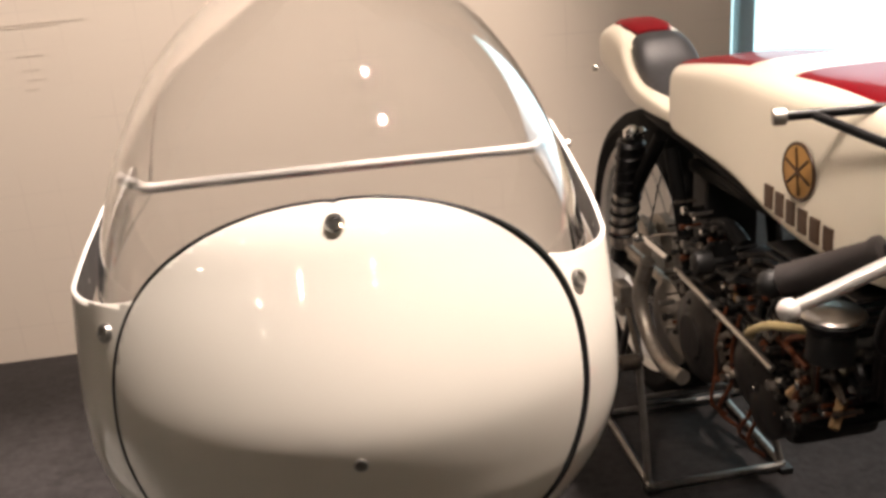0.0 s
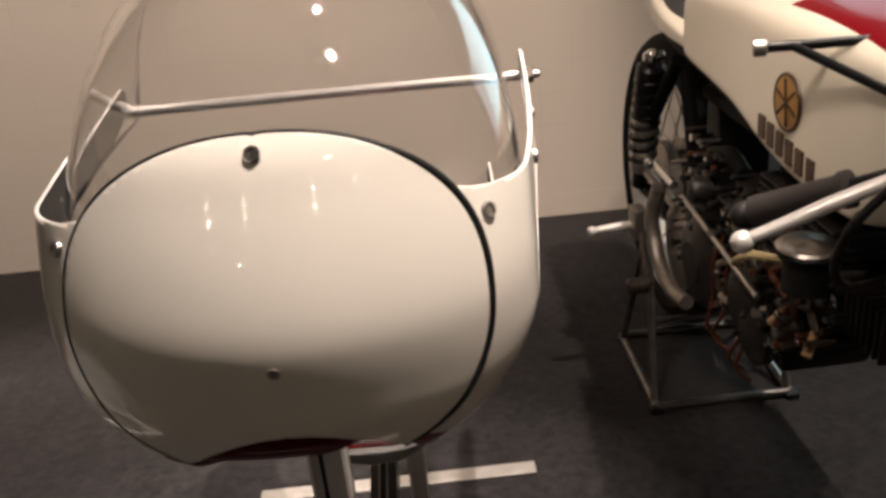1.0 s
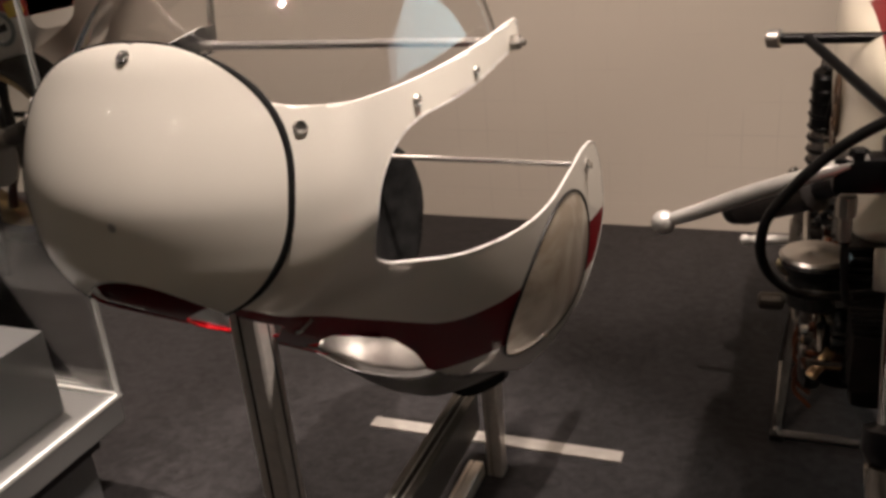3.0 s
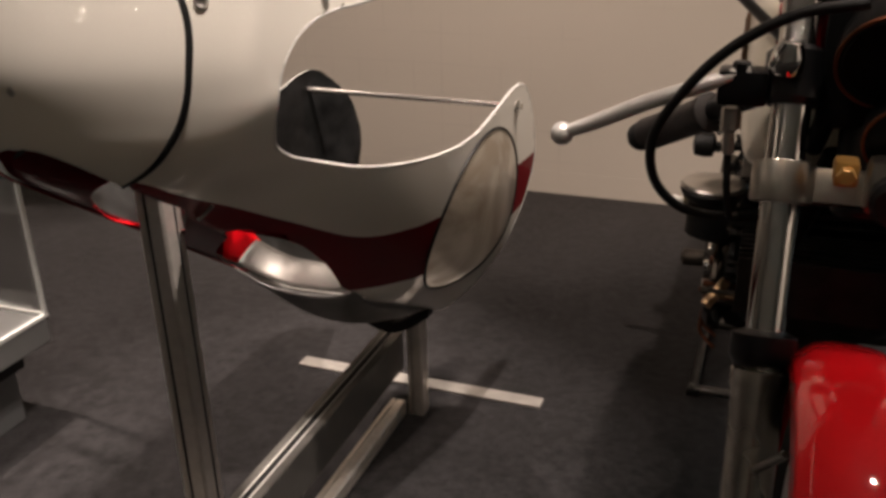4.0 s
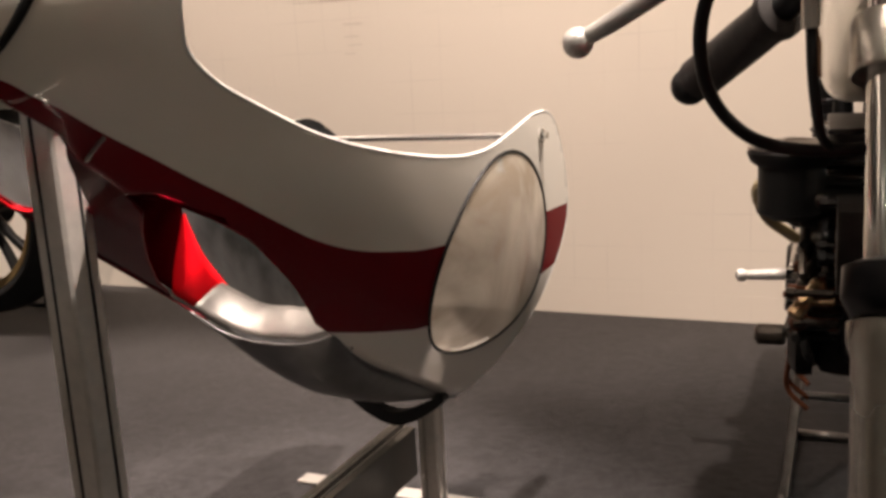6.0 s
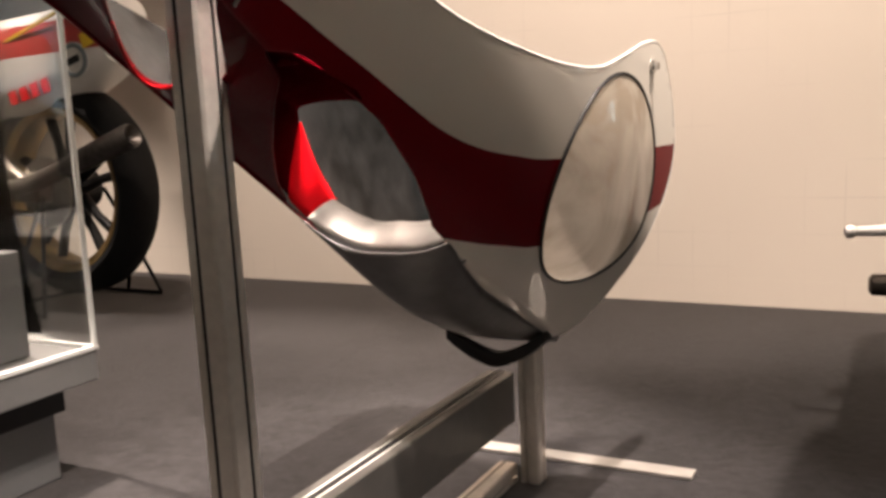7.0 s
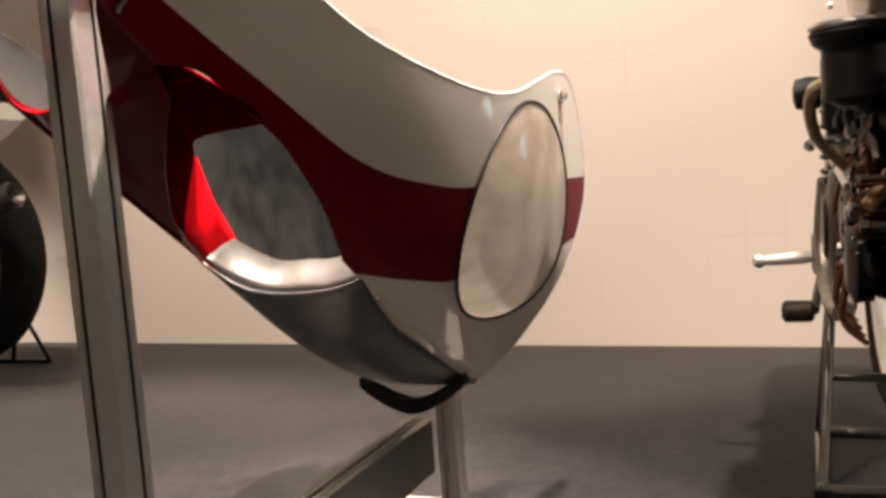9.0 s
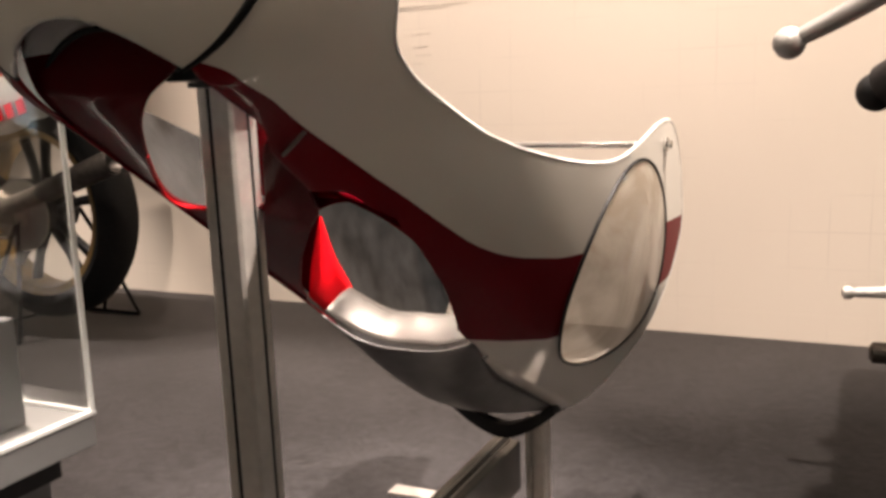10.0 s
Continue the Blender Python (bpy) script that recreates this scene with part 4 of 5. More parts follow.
# ---- the naked racing motorcycle ----
def shifted(shape, origin):
    return [(p[0] - origin[0], p[1] - origin[1], p[2] - origin[2]) for p in shape[0]], shape[1]


BIKE_AT = (0.87, 1.90, 0.0)
bike = thing("racing_motorcycle", "cream and red vintage racing motorcycle without fairing, on a stand", "motorcycle", 0.8553, 1.90, 0.0, 1.4)


def bpart(name, shape, mat, parent=None, label="", smooth=True, slots=None):
    return part(name, shifted(shape, BIKE_AT), mat, parent or bike, label, smooth, slots)


def loft(sections, n=40, power=3.2, low_power=None):
    """Closed superelliptic sections along y: (y, middle x, half-width, low z, high z)."""
    verts, faces = [], []
    for y, cx, a, lo, hi in sections:
        for k in range(n):
            t = 2 * math.pi * k / n
            c, s = math.cos(t), math.sin(t)
            p = power if s >= 0 or not low_power else low_power
            verts.append((cx + a * math.copysign(abs(c) ** (2 / p), c), y, (lo + hi) / 2 + (hi - lo) / 2 * math.copysign(abs(s) ** (2 / p), s)))
    for i in range(len(sections) - 1):
        for k in range(n):
            faces.append((i * n + k, i * n + (k + 1) % n, (i + 1) * n + (k + 1) % n, (i + 1) * n + k))
    faces.append(tuple(range(n)))
    faces.append(tuple((len(sections) - 1) * n + k for k in range(n))[::-1])
    return verts, faces


def dense(rows, steps=6):
    """Smooth rows in between the given ones."""
    keys = [Vector((r[0], r[2], r[3])) for r in rows], [Vector((r[4], r[1], 0)) for r in rows]
    a, b = smooth_line(keys[0], steps), smooth_line(keys[1], steps)
    return [(p.x, q.y, p.y, p.z, q.x) for p, q in zip(a, b)]


X = 0.87
tank = loft(dense([(1.37, X, 0.06, 0.90, 0.99), (1.40, X, 0.10, 0.85, 1.03), (1.50, X, 0.135, 0.797, 1.055), (1.66, X, 0.146, 0.795, 1.065), (1.80, X, 0.148, 0.812, 1.063), (1.95, X, 0.145, 0.845, 1.058), (2.10, X, 0.140, 0.858, 1.042), (2.22, X, 0.133, 0.862, 1.026), (2.27, X, 0.126, 0.865, 1.016), (2.295, X, 0.112, 0.872, 1.002), (2.302, X, 0.08, 0.90, 0.97)]), 96, 4.6, 11)
tp = np.array(tank[0])
f = np.minimum(0.112 - np.abs(tp[:, 0] - X), tp[:, 2] - 0.97)
f = np.where((tp[:, 1] > 1.80) & (tp[:, 1] < 1.93), -1.0, f)
tv, tf, _, tr = cut(tank[0], tank[1], [0] * len(tank[1]), f)
tank_ob = bpart("fuel_tank", (tv, tf), [TANK_CREAM, RED], None, "cream fuel tank with red bands on top", True, [int(k) for k in tr])
bpart("filler_cap", lathe([(0.045, 0), (0.05, 0.006), (0.05, 0.016), (0.03, 0.022), (0, 0.024)], (X + 0.01, 1.60, 1.062), (0, 0, 1), 28), CHROME, tank_ob, "chrome filler cap")
ex0 = X - 0.1492
emblem = bpart("emblem", lathe([(0.044, 0.0), (0.046, 0.0035), (0.042, 0.0045), (0, 0.0045)], (ex0 + 0.002, 1.706, 0.924), (-1, 0, 0), 40), GOLD, tank_ob, "round gold and brown tank emblem")
bpart("emblem_ring", ring((ex0 - 0.001, 1.706, 0.924), (-1, 0, 0), 0.044, 0.003, 40, 8), DARK_BROWN, emblem)
for k in range(3):
    a = math.radians(60 * k + 20)
    dy, dz = 0.038 * math.cos(a), 0.038 * math.sin(a)
    bpart("emblem_stroke", rod((ex0 - 0.003, 1.706 - dy, 0.924 - dz), (ex0 - 0.003, 1.706 + dy, 0.924 + dz), 0.0024, 6), DARK_BROWN, emblem)
for k in range(6):
    y = 1.795 - 0.0345 * k
    z = 0.858 - 0.004 * k
    corners = []
    for dz in (-0.020, -0.007, 0.007, 0.020):
        lo, hi = np.interp(y, [1.5, 1.66, 1.8, 1.95], [0.797, 0.795, 0.812, 0.845]), np.interp(y, [1.5, 1.66, 1.8, 1.95], [1.055, 1.065, 1.063, 1.058])
        sx = X - float(np.interp(y, [1.5, 1.66, 1.8], [0.135, 0.146, 0.148])) * (1 - abs((z + dz - (lo + hi) / 2) / ((hi - lo) / 2)) ** 11) ** (1 / 11)
        corners += [(sx - 0.004, y - 0.012, z + dz), (sx - 0.004, y + 0.012, z + dz), (sx + 0.006, y + 0.012, z + dz), (sx + 0.006, y - 0.012, z + dz)]
    quads = [(0, 1, 2, 3), (12, 13, 14, 15)] + [(4 * i + j, 4 * i + (j + 1) % 4, 4 * i + 4 + (j + 1) % 4, 4 * i + 4 + j) for i in range(3) for j in range(4)]
    bpart("lettering_bar", (corners, quads), DARK_BROWN, tank_ob, "plain dark brown bar", smooth=False)

# seat and tail
tail = loft(dense([(2.20, X, 0.10, 0.875, 0.905), (2.30, X, 0.115, 0.865, 0.915), (2.45, X, 0.112, 0.86, 0.925), (2.56, X, 0.104, 0.86, 0.94), (2.64, X, 0.096, 0.865, 0.985), (2.70, X, 0.090, 0.875, 1.03), (2.80, X, 0.084, 0.89, 1.042), (2.88, X, 0.075, 0.92, 1.02), (2.92, X, 0.05, 0.95, 0.99)]), 44, 3.4)
tail_ob = bpart("seat_tail", tail, TANK_CREAM, None, "cream seat tail with hump")
bpart("tail_cap", loft([(2.67, X, 0.045, 1.01, 1.030), (2.72, X, 0.058, 1.02, 1.044), (2.80, X, 0.058, 1.02, 1.048), (2.86, X, 0.045, 1.0, 1.034)], 24, 3), RED, tail_ob, "red top patch")
bpart("seat_cushion", loft(dense([(2.25, X, 0.06, 0.89, 0.905), (2.32, X, 0.082, 0.885, 0.918), (2.46, X, 0.088, 0.895, 0.935), (2.55, X, 0.082, 0.90, 0.965), (2.61, X, 0.076, 0.92, 1.012), (2.65, X, 0.068, 0.96, 1.028)]), 40, 3.2), LEATHER, tail_ob, "black padded racing seat")
bpart("tail_bolt", rod((X - 0.128, 2.78, 0.93), (X - 0.118, 2.78, 0.93), 0.008), STEEL, tail_ob)


# wheels
def wheel(root, at, cx, cy, cz, r, half, tyre_mat, rim_mat, spokes, hub_r):
    def add(name, shape, mat, parent, label=""):
        return part(name, shifted(shape, at), mat, parent, label)
    prof = [(r - 0.085, -half * 0.75), (r - 0.05, -half), (r - 0.02, -half * 0.8), (r - 0.005, -half * 0.45), (r, 0), (r - 0.005, half * 0.45), (r - 0.02, half * 0.8), (r - 0.05, half), (r - 0.085, half * 0.75)]
    w = part("wheel", shifted(lathe([(r - 0.10, -half * 0.62), (r - 0.082, -half * 0.8), (r - 0.08, -half * 0.72), (r - 0.095, -half * 0.3), (r - 0.098, 0), (r - 0.095, half * 0.3), (r - 0.08, half * 0.72), (r - 0.082, half * 0.8), (r - 0.10, half * 0.62), (r - 0.11, 0), (r - 0.10, -half * 0.62)], (cx, cy, cz), (1, 0, 0), 64), at), rim_mat, root)
    add("tyre", lathe(prof + [prof[0]], (cx, cy, cz), (1, 0, 0), 72), tyre_mat, w, "black rubber tyre")
    add("hub", lathe([(0.02, -half), (hub_r, -half * 0.8), (hub_r, -half * 0.3), (hub_r * 0.7, 0), (hub_r, half * 0.3), (hub_r, half * 0.8), (0.02, half)], (cx, cy, cz), (1, 0, 0), 40), CAST, w, "cast alloy hub")
    for k in range(spokes):
        a = 2 * math.pi * k / spokes
        b = a + (0.35 if k % 2 else -0.35)
        s = half * 0.7 * (1 if k % 4 < 2 else -1)
        add("spoke", rod((cx + s, cy + hub_r * 0.95 * math.cos(b), cz + hub_r * 0.95 * math.sin(b)), (cx, cy + (r - 0.1) * math.cos(a), cz + (r - 0.1) * math.sin(a)), 0.0028, 6), STEEL, w)
    return w


wheel(bike, BIKE_AT, X, 2.68, 0.42, 0.40, 0.055, TYRE, ALU, 24, 0.11)
wheel(bike, BIKE_AT, X, 1.07, 0.345, 0.345, 0.045, TYRE, ALU, 24, 0.11)

# front fork
def leg(z, x):
    return (x, 1.299 + (z - 0.846) * 0.42, z)


FORK_CHROME = paint("streaked_fork_chrome", (0.74, 0.72, 0.69), 0.11, 1.0, grain=30, vary=0.06)
for side in (-1, 1):
    lx = X + side * 0.088
    fork = bpart("fork_leg", rod(leg(1.075, lx), leg(0.60, lx), 0.0215, 28), FORK_CHROME, None, "chromed fork tube")
    bpart("fork_cap", rod(leg(1.07, lx), leg(1.088, lx), 0.016, 6), STEEL, fork)
    bpart("dust_seal", lathe([(0.022, 0), (0.036, 0.006), (0.037, 0.030), (0.030, 0.044), (0.022, 0.048)], leg(0.692, lx), (0, -0.387, -0.922), 28), BLACK_GLOSS, fork, "black dust seal")
    bpart("slider", lathe([(0.024, 0), (0.0325, 0.004), (0.0325, 0.02), (0.029, 0.03), (0.028, 0.26), (0.03, 0.34), (0.022, 0.37)], leg(0.652, lx), (0, -0.387, -0.922), 28), BARE_ALLOY, fork, "polished alloy slider")
    low = leg(0.846, lx)
    bpart("lower_clamp", turned(lathe([(0.0225, -0.024), (0.033, -0.023), (0.034, -0.02), (0.034, 0.02), (0.033, 0.023), (0.0225, 0.024)], (0, 0, 0), (0, 0.387, 0.922), 28), Matrix.Translation(low)), BARE_ALLOY, fork, "alloy clamp")
yoke = bpart("lower_yoke", turned(box(-0.075, 0.075, 0.0, 0.055, -0.02, 0.02, 0.006), Matrix.Translation(leg(0.846, X)) @ Matrix.Rotation(radians(-22.8), 4, "X")), BARE_ALLOY, None, "alloy fork yoke")
bpart("top_yoke", turned(box(-0.115, 0.115, -0.03, 0.045, -0.012, 0.012, 0.006), Matrix.Translation(leg(1.052, X)) @ Matrix.Rotation(radians(-22.8), 4, "X")), CAST, None, "cast alloy top yoke")
bpart("headstock", rod((X, 1.33, 0.80), (X, 1.41, 1.04), 0.032), BLACK_GLOSS, None, "black steering head")
bpart("yoke_fitting", join(box(X - 0.041, X - 0.016, 1.24, 1.272, 0.864, 0.892, 0.006), rod((X - 0.029, 1.24, 0.879), (X - 0.029, 1.228, 0.879), 0.010, 6)), GOLD, None, "brass damper fitting")
boss = bpart("yoke_boss", box(X - 0.008, X + 0.05, 1.24, 1.275, 0.835, 0.895, 0.010), BARE_ALLOY, None, "alloy damper bracket")
bpart("rubber_bush", lathe([(0.012, 0), (0.027, 0.002), (0.028, 0.018), (0.022, 0.024), (0.010, 0.024), (0.009, 0.016), (0, 0.016)], (X + 0.022, 1.243, 0.858), (0, -1, -0.1), 28), BLACK, boss, "black rubber bush")

# instruments
dial = bpart("tachometer", lathe([(0.02, 0.06), (0.05, 0.05), (0.058, 0.01), (0.058, 0.0), (0.052, -0.006), (0.048, 0.002), (0, 0.002)], (X + 0.005, 1.30, 0.985), (0, 0.85, 0.35), 40), FRAME_BLACK, None, "black round instrument")
bpart("dial_rim", ring((X + 0.005, 1.298, 0.984), (0, 0.85, 0.35), 0.056, 0.0026, 48, 8), COPPER, dial, "copper red rim")
horn = bpart("small_gauge", lathe([(0.02, 0.05), (0.036, 0.04), (0.04, 0.0), (0.034, -0.004), (0, 0.0)], (X + 0.025, 1.285, 0.905), (0, 0.9, 0.2), 32), FRAME_BLACK, None, "small black gauge")
bpart("gauge_rim", ring((X + 0.025, 1.284, 0.905), (0, 0.9, 0.2), 0.039, 0.002, 40, 8), COPPER, horn, "copper red rim")

bpart("instrument_bracket", join(box(X - 0.062, X + 0.062, 1.335, 1.352, 0.90, 1.035, 0.006), rod((X - 0.05, 1.345, 0.91), (X - 0.055, 1.40, 0.86), 0.012)), FRAME_BLACK, None, "black instrument bracket")

# handlebars
LEVER_ALLOY = paint("polished_lever_alloy", (0.78, 0.76, 0.73), 0.3, 0.55, grain=60, vary=0.15, bump=0.08)
for side in (-1, 1):
    def m(p):
        return (X + side * (X - p[0]) if side > 0 else p[0], p[1], p[2])
    bar = bpart("handlebar", rod(m((0.79, 1.335, 0.955)), m((0.592, 1.547, 0.815)), 0.0135), BLACK_GLOSS, None, "black clip-on handlebar")
    bpart("bar_clamp", rod(m(leg(0.925, 0.782)), m(leg(0.985, 0.782)), 0.033, 24), BLACK_GLOSS, bar, "black bar clamp")
    bpart("clamp_bolt", lathe([(0.017, 0), (0.019, 0.004), (0.017, 0.022), (0.012, 0.034), (0.006, 0.036)], m((0.770, 1.308, 0.968)), (0.1, -0.1, 1), 20), CHROME, bar, "chrome clamp cap")
    grip = bpart("grip", lathe([(0.018, 0), (0.024, 0.004), (0.0235, 0.03), (0.0225, 0.13), (0.026, 0.136), (0.026, 0.146), (0.016, 0.15)], m((0.602, 1.536, 0.822)), Vector(m((0.79, 1.335, 0.955))) - Vector(m((0.602, 1.536, 0.822))), 24), BROWN_GRIP, bar, "worn brown rubber grip")
    bpart("bar_end", ball(m((0.594, 1.545, 0.8165)), 0.021, 14), BLACK, bar, "black bar end plug")
    pts = smooth_line([m((0.735, 1.325, 0.965)), m((0.69, 1.322, 0.948)), m((0.62, 1.335, 0.918)), m((0.56, 1.350, 0.887)), m((0.517, 1.361, 0.867))], 6)
    lever = bpart("lever", join(tube(pts, [0.0072 + 0.0026 * math.sin(i / len(pts) * 3) for i in range(len(pts))], 12), ball(m((0.516, 1.361, 0.866)), 0.0148, 16)), LEVER_ALLOY, bar, "bare alloy lever with ball end")
    bpart("lever_bracket", join(box(*sorted((m((0.70, 0, 0))[0], m((0.755, 0, 0))[0])), 1.315, 1.355, 0.925, 0.965, 0.006), rod(m((0.725, 1.325, 0.975)), m((0.725, 1.325, 0.955)), 0.01, 6)), BLACK_GLOSS, bar, "black lever bracket")
bpart("cable_adjuster", join(rod((0.718, 1.33, 0.92), (0.718, 1.33, 0.893), 0.0105, 8), rod((0.718, 1.33, 0.895), (0.719, 1.33, 0.865), 0.007, 8)), STEEL, None, "steel cable adjuster")
bpart("throttle_cable", tube(smooth_line([(0.719, 1.33, 0.87), (0.722, 1.335, 0.82), (0.728, 1.35, 0.78), (0.735, 1.40, 0.762)], 8), 0.0045, 8), BLACK, None, "black throttle cable")
bpart("brake_cable", tube(smooth_line([(0.84, 1.26, 1.05), (0.77, 1.265, 1.035), (0.70, 1.285, 0.985), (0.645, 1.315, 0.91), (0.630, 1.335, 0.86), (0.638, 1.36, 0.81), (0.67, 1.385, 0.772), (0.72, 1.41, 0.757), (0.78, 1.43, 0.757)], 8), 0.0062, 10), BLACK, None, "thick looping black cable")

# stay that once carried the fairing
stay = bpart("fairing_stay", join(rod((0.634, 1.611, 1.039), (0.80, 1.555, 1.048), 0.0072), rod((0.80, 1.555, 1.048), (1.10, 1.611, 1.039), 0.0072), rod((0.672, 1.598, 1.041), (0.775, 1.37, 0.985), 0.0068)), BLACK_GLOSS, None, "black tubular fairing stay")
bpart("stay_end", rod((0.622, 1.615, 1.0385), (0.640, 1.609, 1.0395), 0.0125, 14), STEEL, stay, "steel end lug")

# front mudguard
SCARLET = paint("glossy_scarlet_paint", (0.44, 0.003, 0.006), 0.42, grain=14, vary=0.25, coat=1.0, spec=0.05, bump=0.12)
gv, gf = [], []
NA, NB = 44, 17
for i in range(NA):
    a = math.radians(200 - 190 * i / (NA - 1)) - math.radians(20)
    for k in range(NB):
        c = -1 + 2 * k / (NB - 1)
        r = 0.380 - 0.030 * abs(c) ** 2.5
        gv.append((X + 0.062 * math.copysign(abs(c) ** 0.8, c), 1.07 - r * math.cos(math.pi - a), 0.345 + r * math.sin(a)))
gf = [(i * NB + k, i * NB + k + 1, (i + 1) * NB + k + 1, (i + 1) * NB + k) for i in range(NA - 1) for k in range(NB - 1)]
guard = sheet("front_mudguard", shifted((gv, gf), BIKE_AT), [0] * len(gf), [SCARLET], bike, "glossy scarlet front mudguard", 0.005)
for side in (-1, 1):
    bpart("mudguard_stay", rod((X + side * 0.058, 1.10, 0.62), (X + side * 0.082, 1.15, 0.56), 0.005), STEEL, guard)

# frame
frame_lines = [
    [(X - 0.04, 1.40, 0.98), (X - 0.06, 1.55, 0.785), (X - 0.07, 1.85, 0.785), (X - 0.07, 2.25, 0.83), (X - 0.06, 2.55, 0.85)],
    [(X - 0.03, 1.37, 0.86), (X - 0.08, 1.45, 0.68), (X - 0.09, 1.57, 0.560), (X - 0.10, 1.74, 0.465), (X - 0.10, 1.95, 0.42), (X - 0.10, 2.15, 0.45), (X - 0.11, 2.30, 0.82)],
    [(X - 0.11, 2.14, 0.44), (X - 0.105, 2.45, 0.44), (X - 0.10, 2.70, 0.42)],
    [(X - 0.11, 2.16, 0.55), (X - 0.115, 2.10, 0.68), (X - 0.115, 2.02, 0.73), (X - 0.11, 1.95, 0.71)],
    [(X - 0.10, 2.70, 0.43), (X - 0.115, 2.55, 0.62), (X - 0.10, 2.38, 0.83)],
]
for pts in frame_lines:
    for side in (-1, 1):
        line = [(X + side * (X - p[0]), p[1], p[2]) if side > 0 else p for p in pts]
        bpart("frame_tube", tube(smooth_line(line, 6), 0.0165, 12), FRAME_BLACK, None, "black frame tube")
bpart("frame_gusset", box(X - 0.08, X + 0.08, 1.52, 2.28, 0.77, 0.80, 0.01), FRAME_BLACK, None, "black tank support")
bpart("inner_guard", box(X - 0.06, X + 0.06, 2.22, 2.30, 0.40, 0.83, 0.01), BLACK, None, "black inner panel")

# shocks
for side in (-1, 1):
    sx = X + side * 0.126
    top, low = Vector((sx, 2.497, 0.815)), Vector((sx, 2.60, 0.445))
    way = (low - top).normalized()
    shock = bpart("shock_absorber", join(rod(top + 0.02 * way, top + 0.17 * way, 0.035, 24), rod(top + 0.15 * way, low, 0.020, 20)), BLACK_GLOSS, None, "black rear shock absorber")
    bpart("shock_cover", rod(top + 0.17 * way, top + 0.33 * way, 0.030, 24), STEEL, shock, "grey shock body")
    bpart("shock_nut", join(ball(top, 0.019, 14), rod(top + Vector((-side * 0.03, 0, 0)), top + Vector((side * 0.02, 0, 0)), 0.012, 8)), CHROME, shock, "domed chrome nut")
    coil = [top + way * (0.05 + 0.24 * k / 90) + 0.034 * (math.cos(2 * math.pi * k / 12) * Vector((1, 0, 0)) + math.sin(2 * math.pi * k / 12) * way.cross(Vector((1, 0, 0)))) for k in range(91)]
    bpart("spring", tube(coil, 0.0055, 7), BLACK_GLOSS, shock, "black coil spring")

# engine
DARK_CAST = paint("grimy_cast_alloy", (0.10, 0.085, 0.07), 0.45, 0.8, grain=50, vary=0.5, bump=0.4)
engine = bpart("engine", box(X - 0.145, X + 0.145, 1.73, 2.16, 0.425, 0.60, 0.03), ENGINE, None, "oily dark cast racing engine")
for name, b in (("cylinder_block", (X - 0.12, X + 0.12, 1.60, 1.98, 0.58, 0.70, 0.02)), ("cylinder_block", (X - 0.10, X + 0.10, 1.50, 1.70, 0.57, 0.68, 0.03)), ("sump", (X - 0.09, X + 0.09, 1.78, 2.12, 0.365, 0.43, 0.02))):
    bpart(name, box(*b), ENGINE, engine)
for k in range(8):
    bpart("cooling_fin", box(X - 0.135, X + 0.135, 1.575 - 0.003 * k, 1.845 - 0.003 * k, 0.640 + 0.017 * k, 0.646 + 0.017 * k, 0.002), ENGINE, engine, smooth=False)
for k in range(7):
    bpart("cooling_fin", box(X - 0.125, X + 0.125, 1.485 - 0.017 * k + 0.03, 1.491 - 0.017 * k + 0.03, 0.62, 0.70, 0.002), ENGINE, engine, smooth=False)
bpart("clutch_cover", lathe([(0.095, 0), (0.098, 0.02), (0.085, 0.034), (0.05, 0.04), (0.045, 0.046), (0, 0.047)], (X - 0.142, 2.02, 0.50), (-1, 0, 0), 40), ENGINE, engine, "cast alloy clutch cover")
bpart("valve_cover", lathe([(0.072, 0), (0.074, 0.018), (0.06, 0.028), (0.03, 0.034), (0, 0.034)], (X - 0.142, 1.80, 0.525), (-1, 0, 0), 36), ENGINE, engine, "cast alloy side cover")
bpart("valve_cover", lathe([(0.055, 0), (0.057, 0.02), (0.04, 0.03), (0, 0.03)], (X - 0.145, 1.745, 0.485), (-1, 0, 0), 36), ENGINE, engine)
bpart("sprocket_plate", lathe([(0.10, 0), (0.10, 0.006), (0.06, 0.012), (0, 0.012)], (X - 0.13, 2.24, 0.43), (-1, 0, 0), 40), STEEL, engine, "round steel plate")
bpart("guard_arc", tube(smooth_line([(X - 0.165, 2.30, 0.56), (X - 0.172, 2.33, 0.47), (X - 0.172, 2.29, 0.39), (X - 0.165, 2.20, 0.345), (X - 0.155, 2.12, 0.35)], 6), 0.018, 10), CAST, engine, "curved alloy guard")

# carburettor with its round lid
carb = bpart("carburettor", join(lathe([(0.020, -0.075), (0.036, -0.066), (0.035, -0.055), (0.035, -0.016), (0.043, -0.010), (0.047, 0.0), (0.044, 0.004), (0, 0.005)], (0.700, 1.557, 0.742), (0, 0, 1), 32), rod((0.70, 1.557, 0.69), (0.80, 1.60, 0.67), 0.03)), BLACK, None, "black carburettor bowl")
bpart("lid", lathe([(0.046, 0.0), (0.0475, 0.003), (0.044, 0.007), (0.016, 0.0085), (0.012, 0.011), (0, 0.011)], (0.700, 1.557, 0.746), (0, 0, 1), 36), STEEL, carb, "dull metal lid")
bpart("fuel_hose", tube(smooth_line([(0.70, 1.60, 0.70), (0.66, 1.66, 0.69), (0.665, 1.74, 0.64), (0.70, 1.80, 0.60)], 8), 0.0075, 8), paint("yellowed_clear_hose", (0.40, 0.32, 0.16), 0.35, vary=0.2), carb, "yellowed fuel hose")

# linkages, hoses, bolts and wires on the engine's flank
rng = random.Random(7)


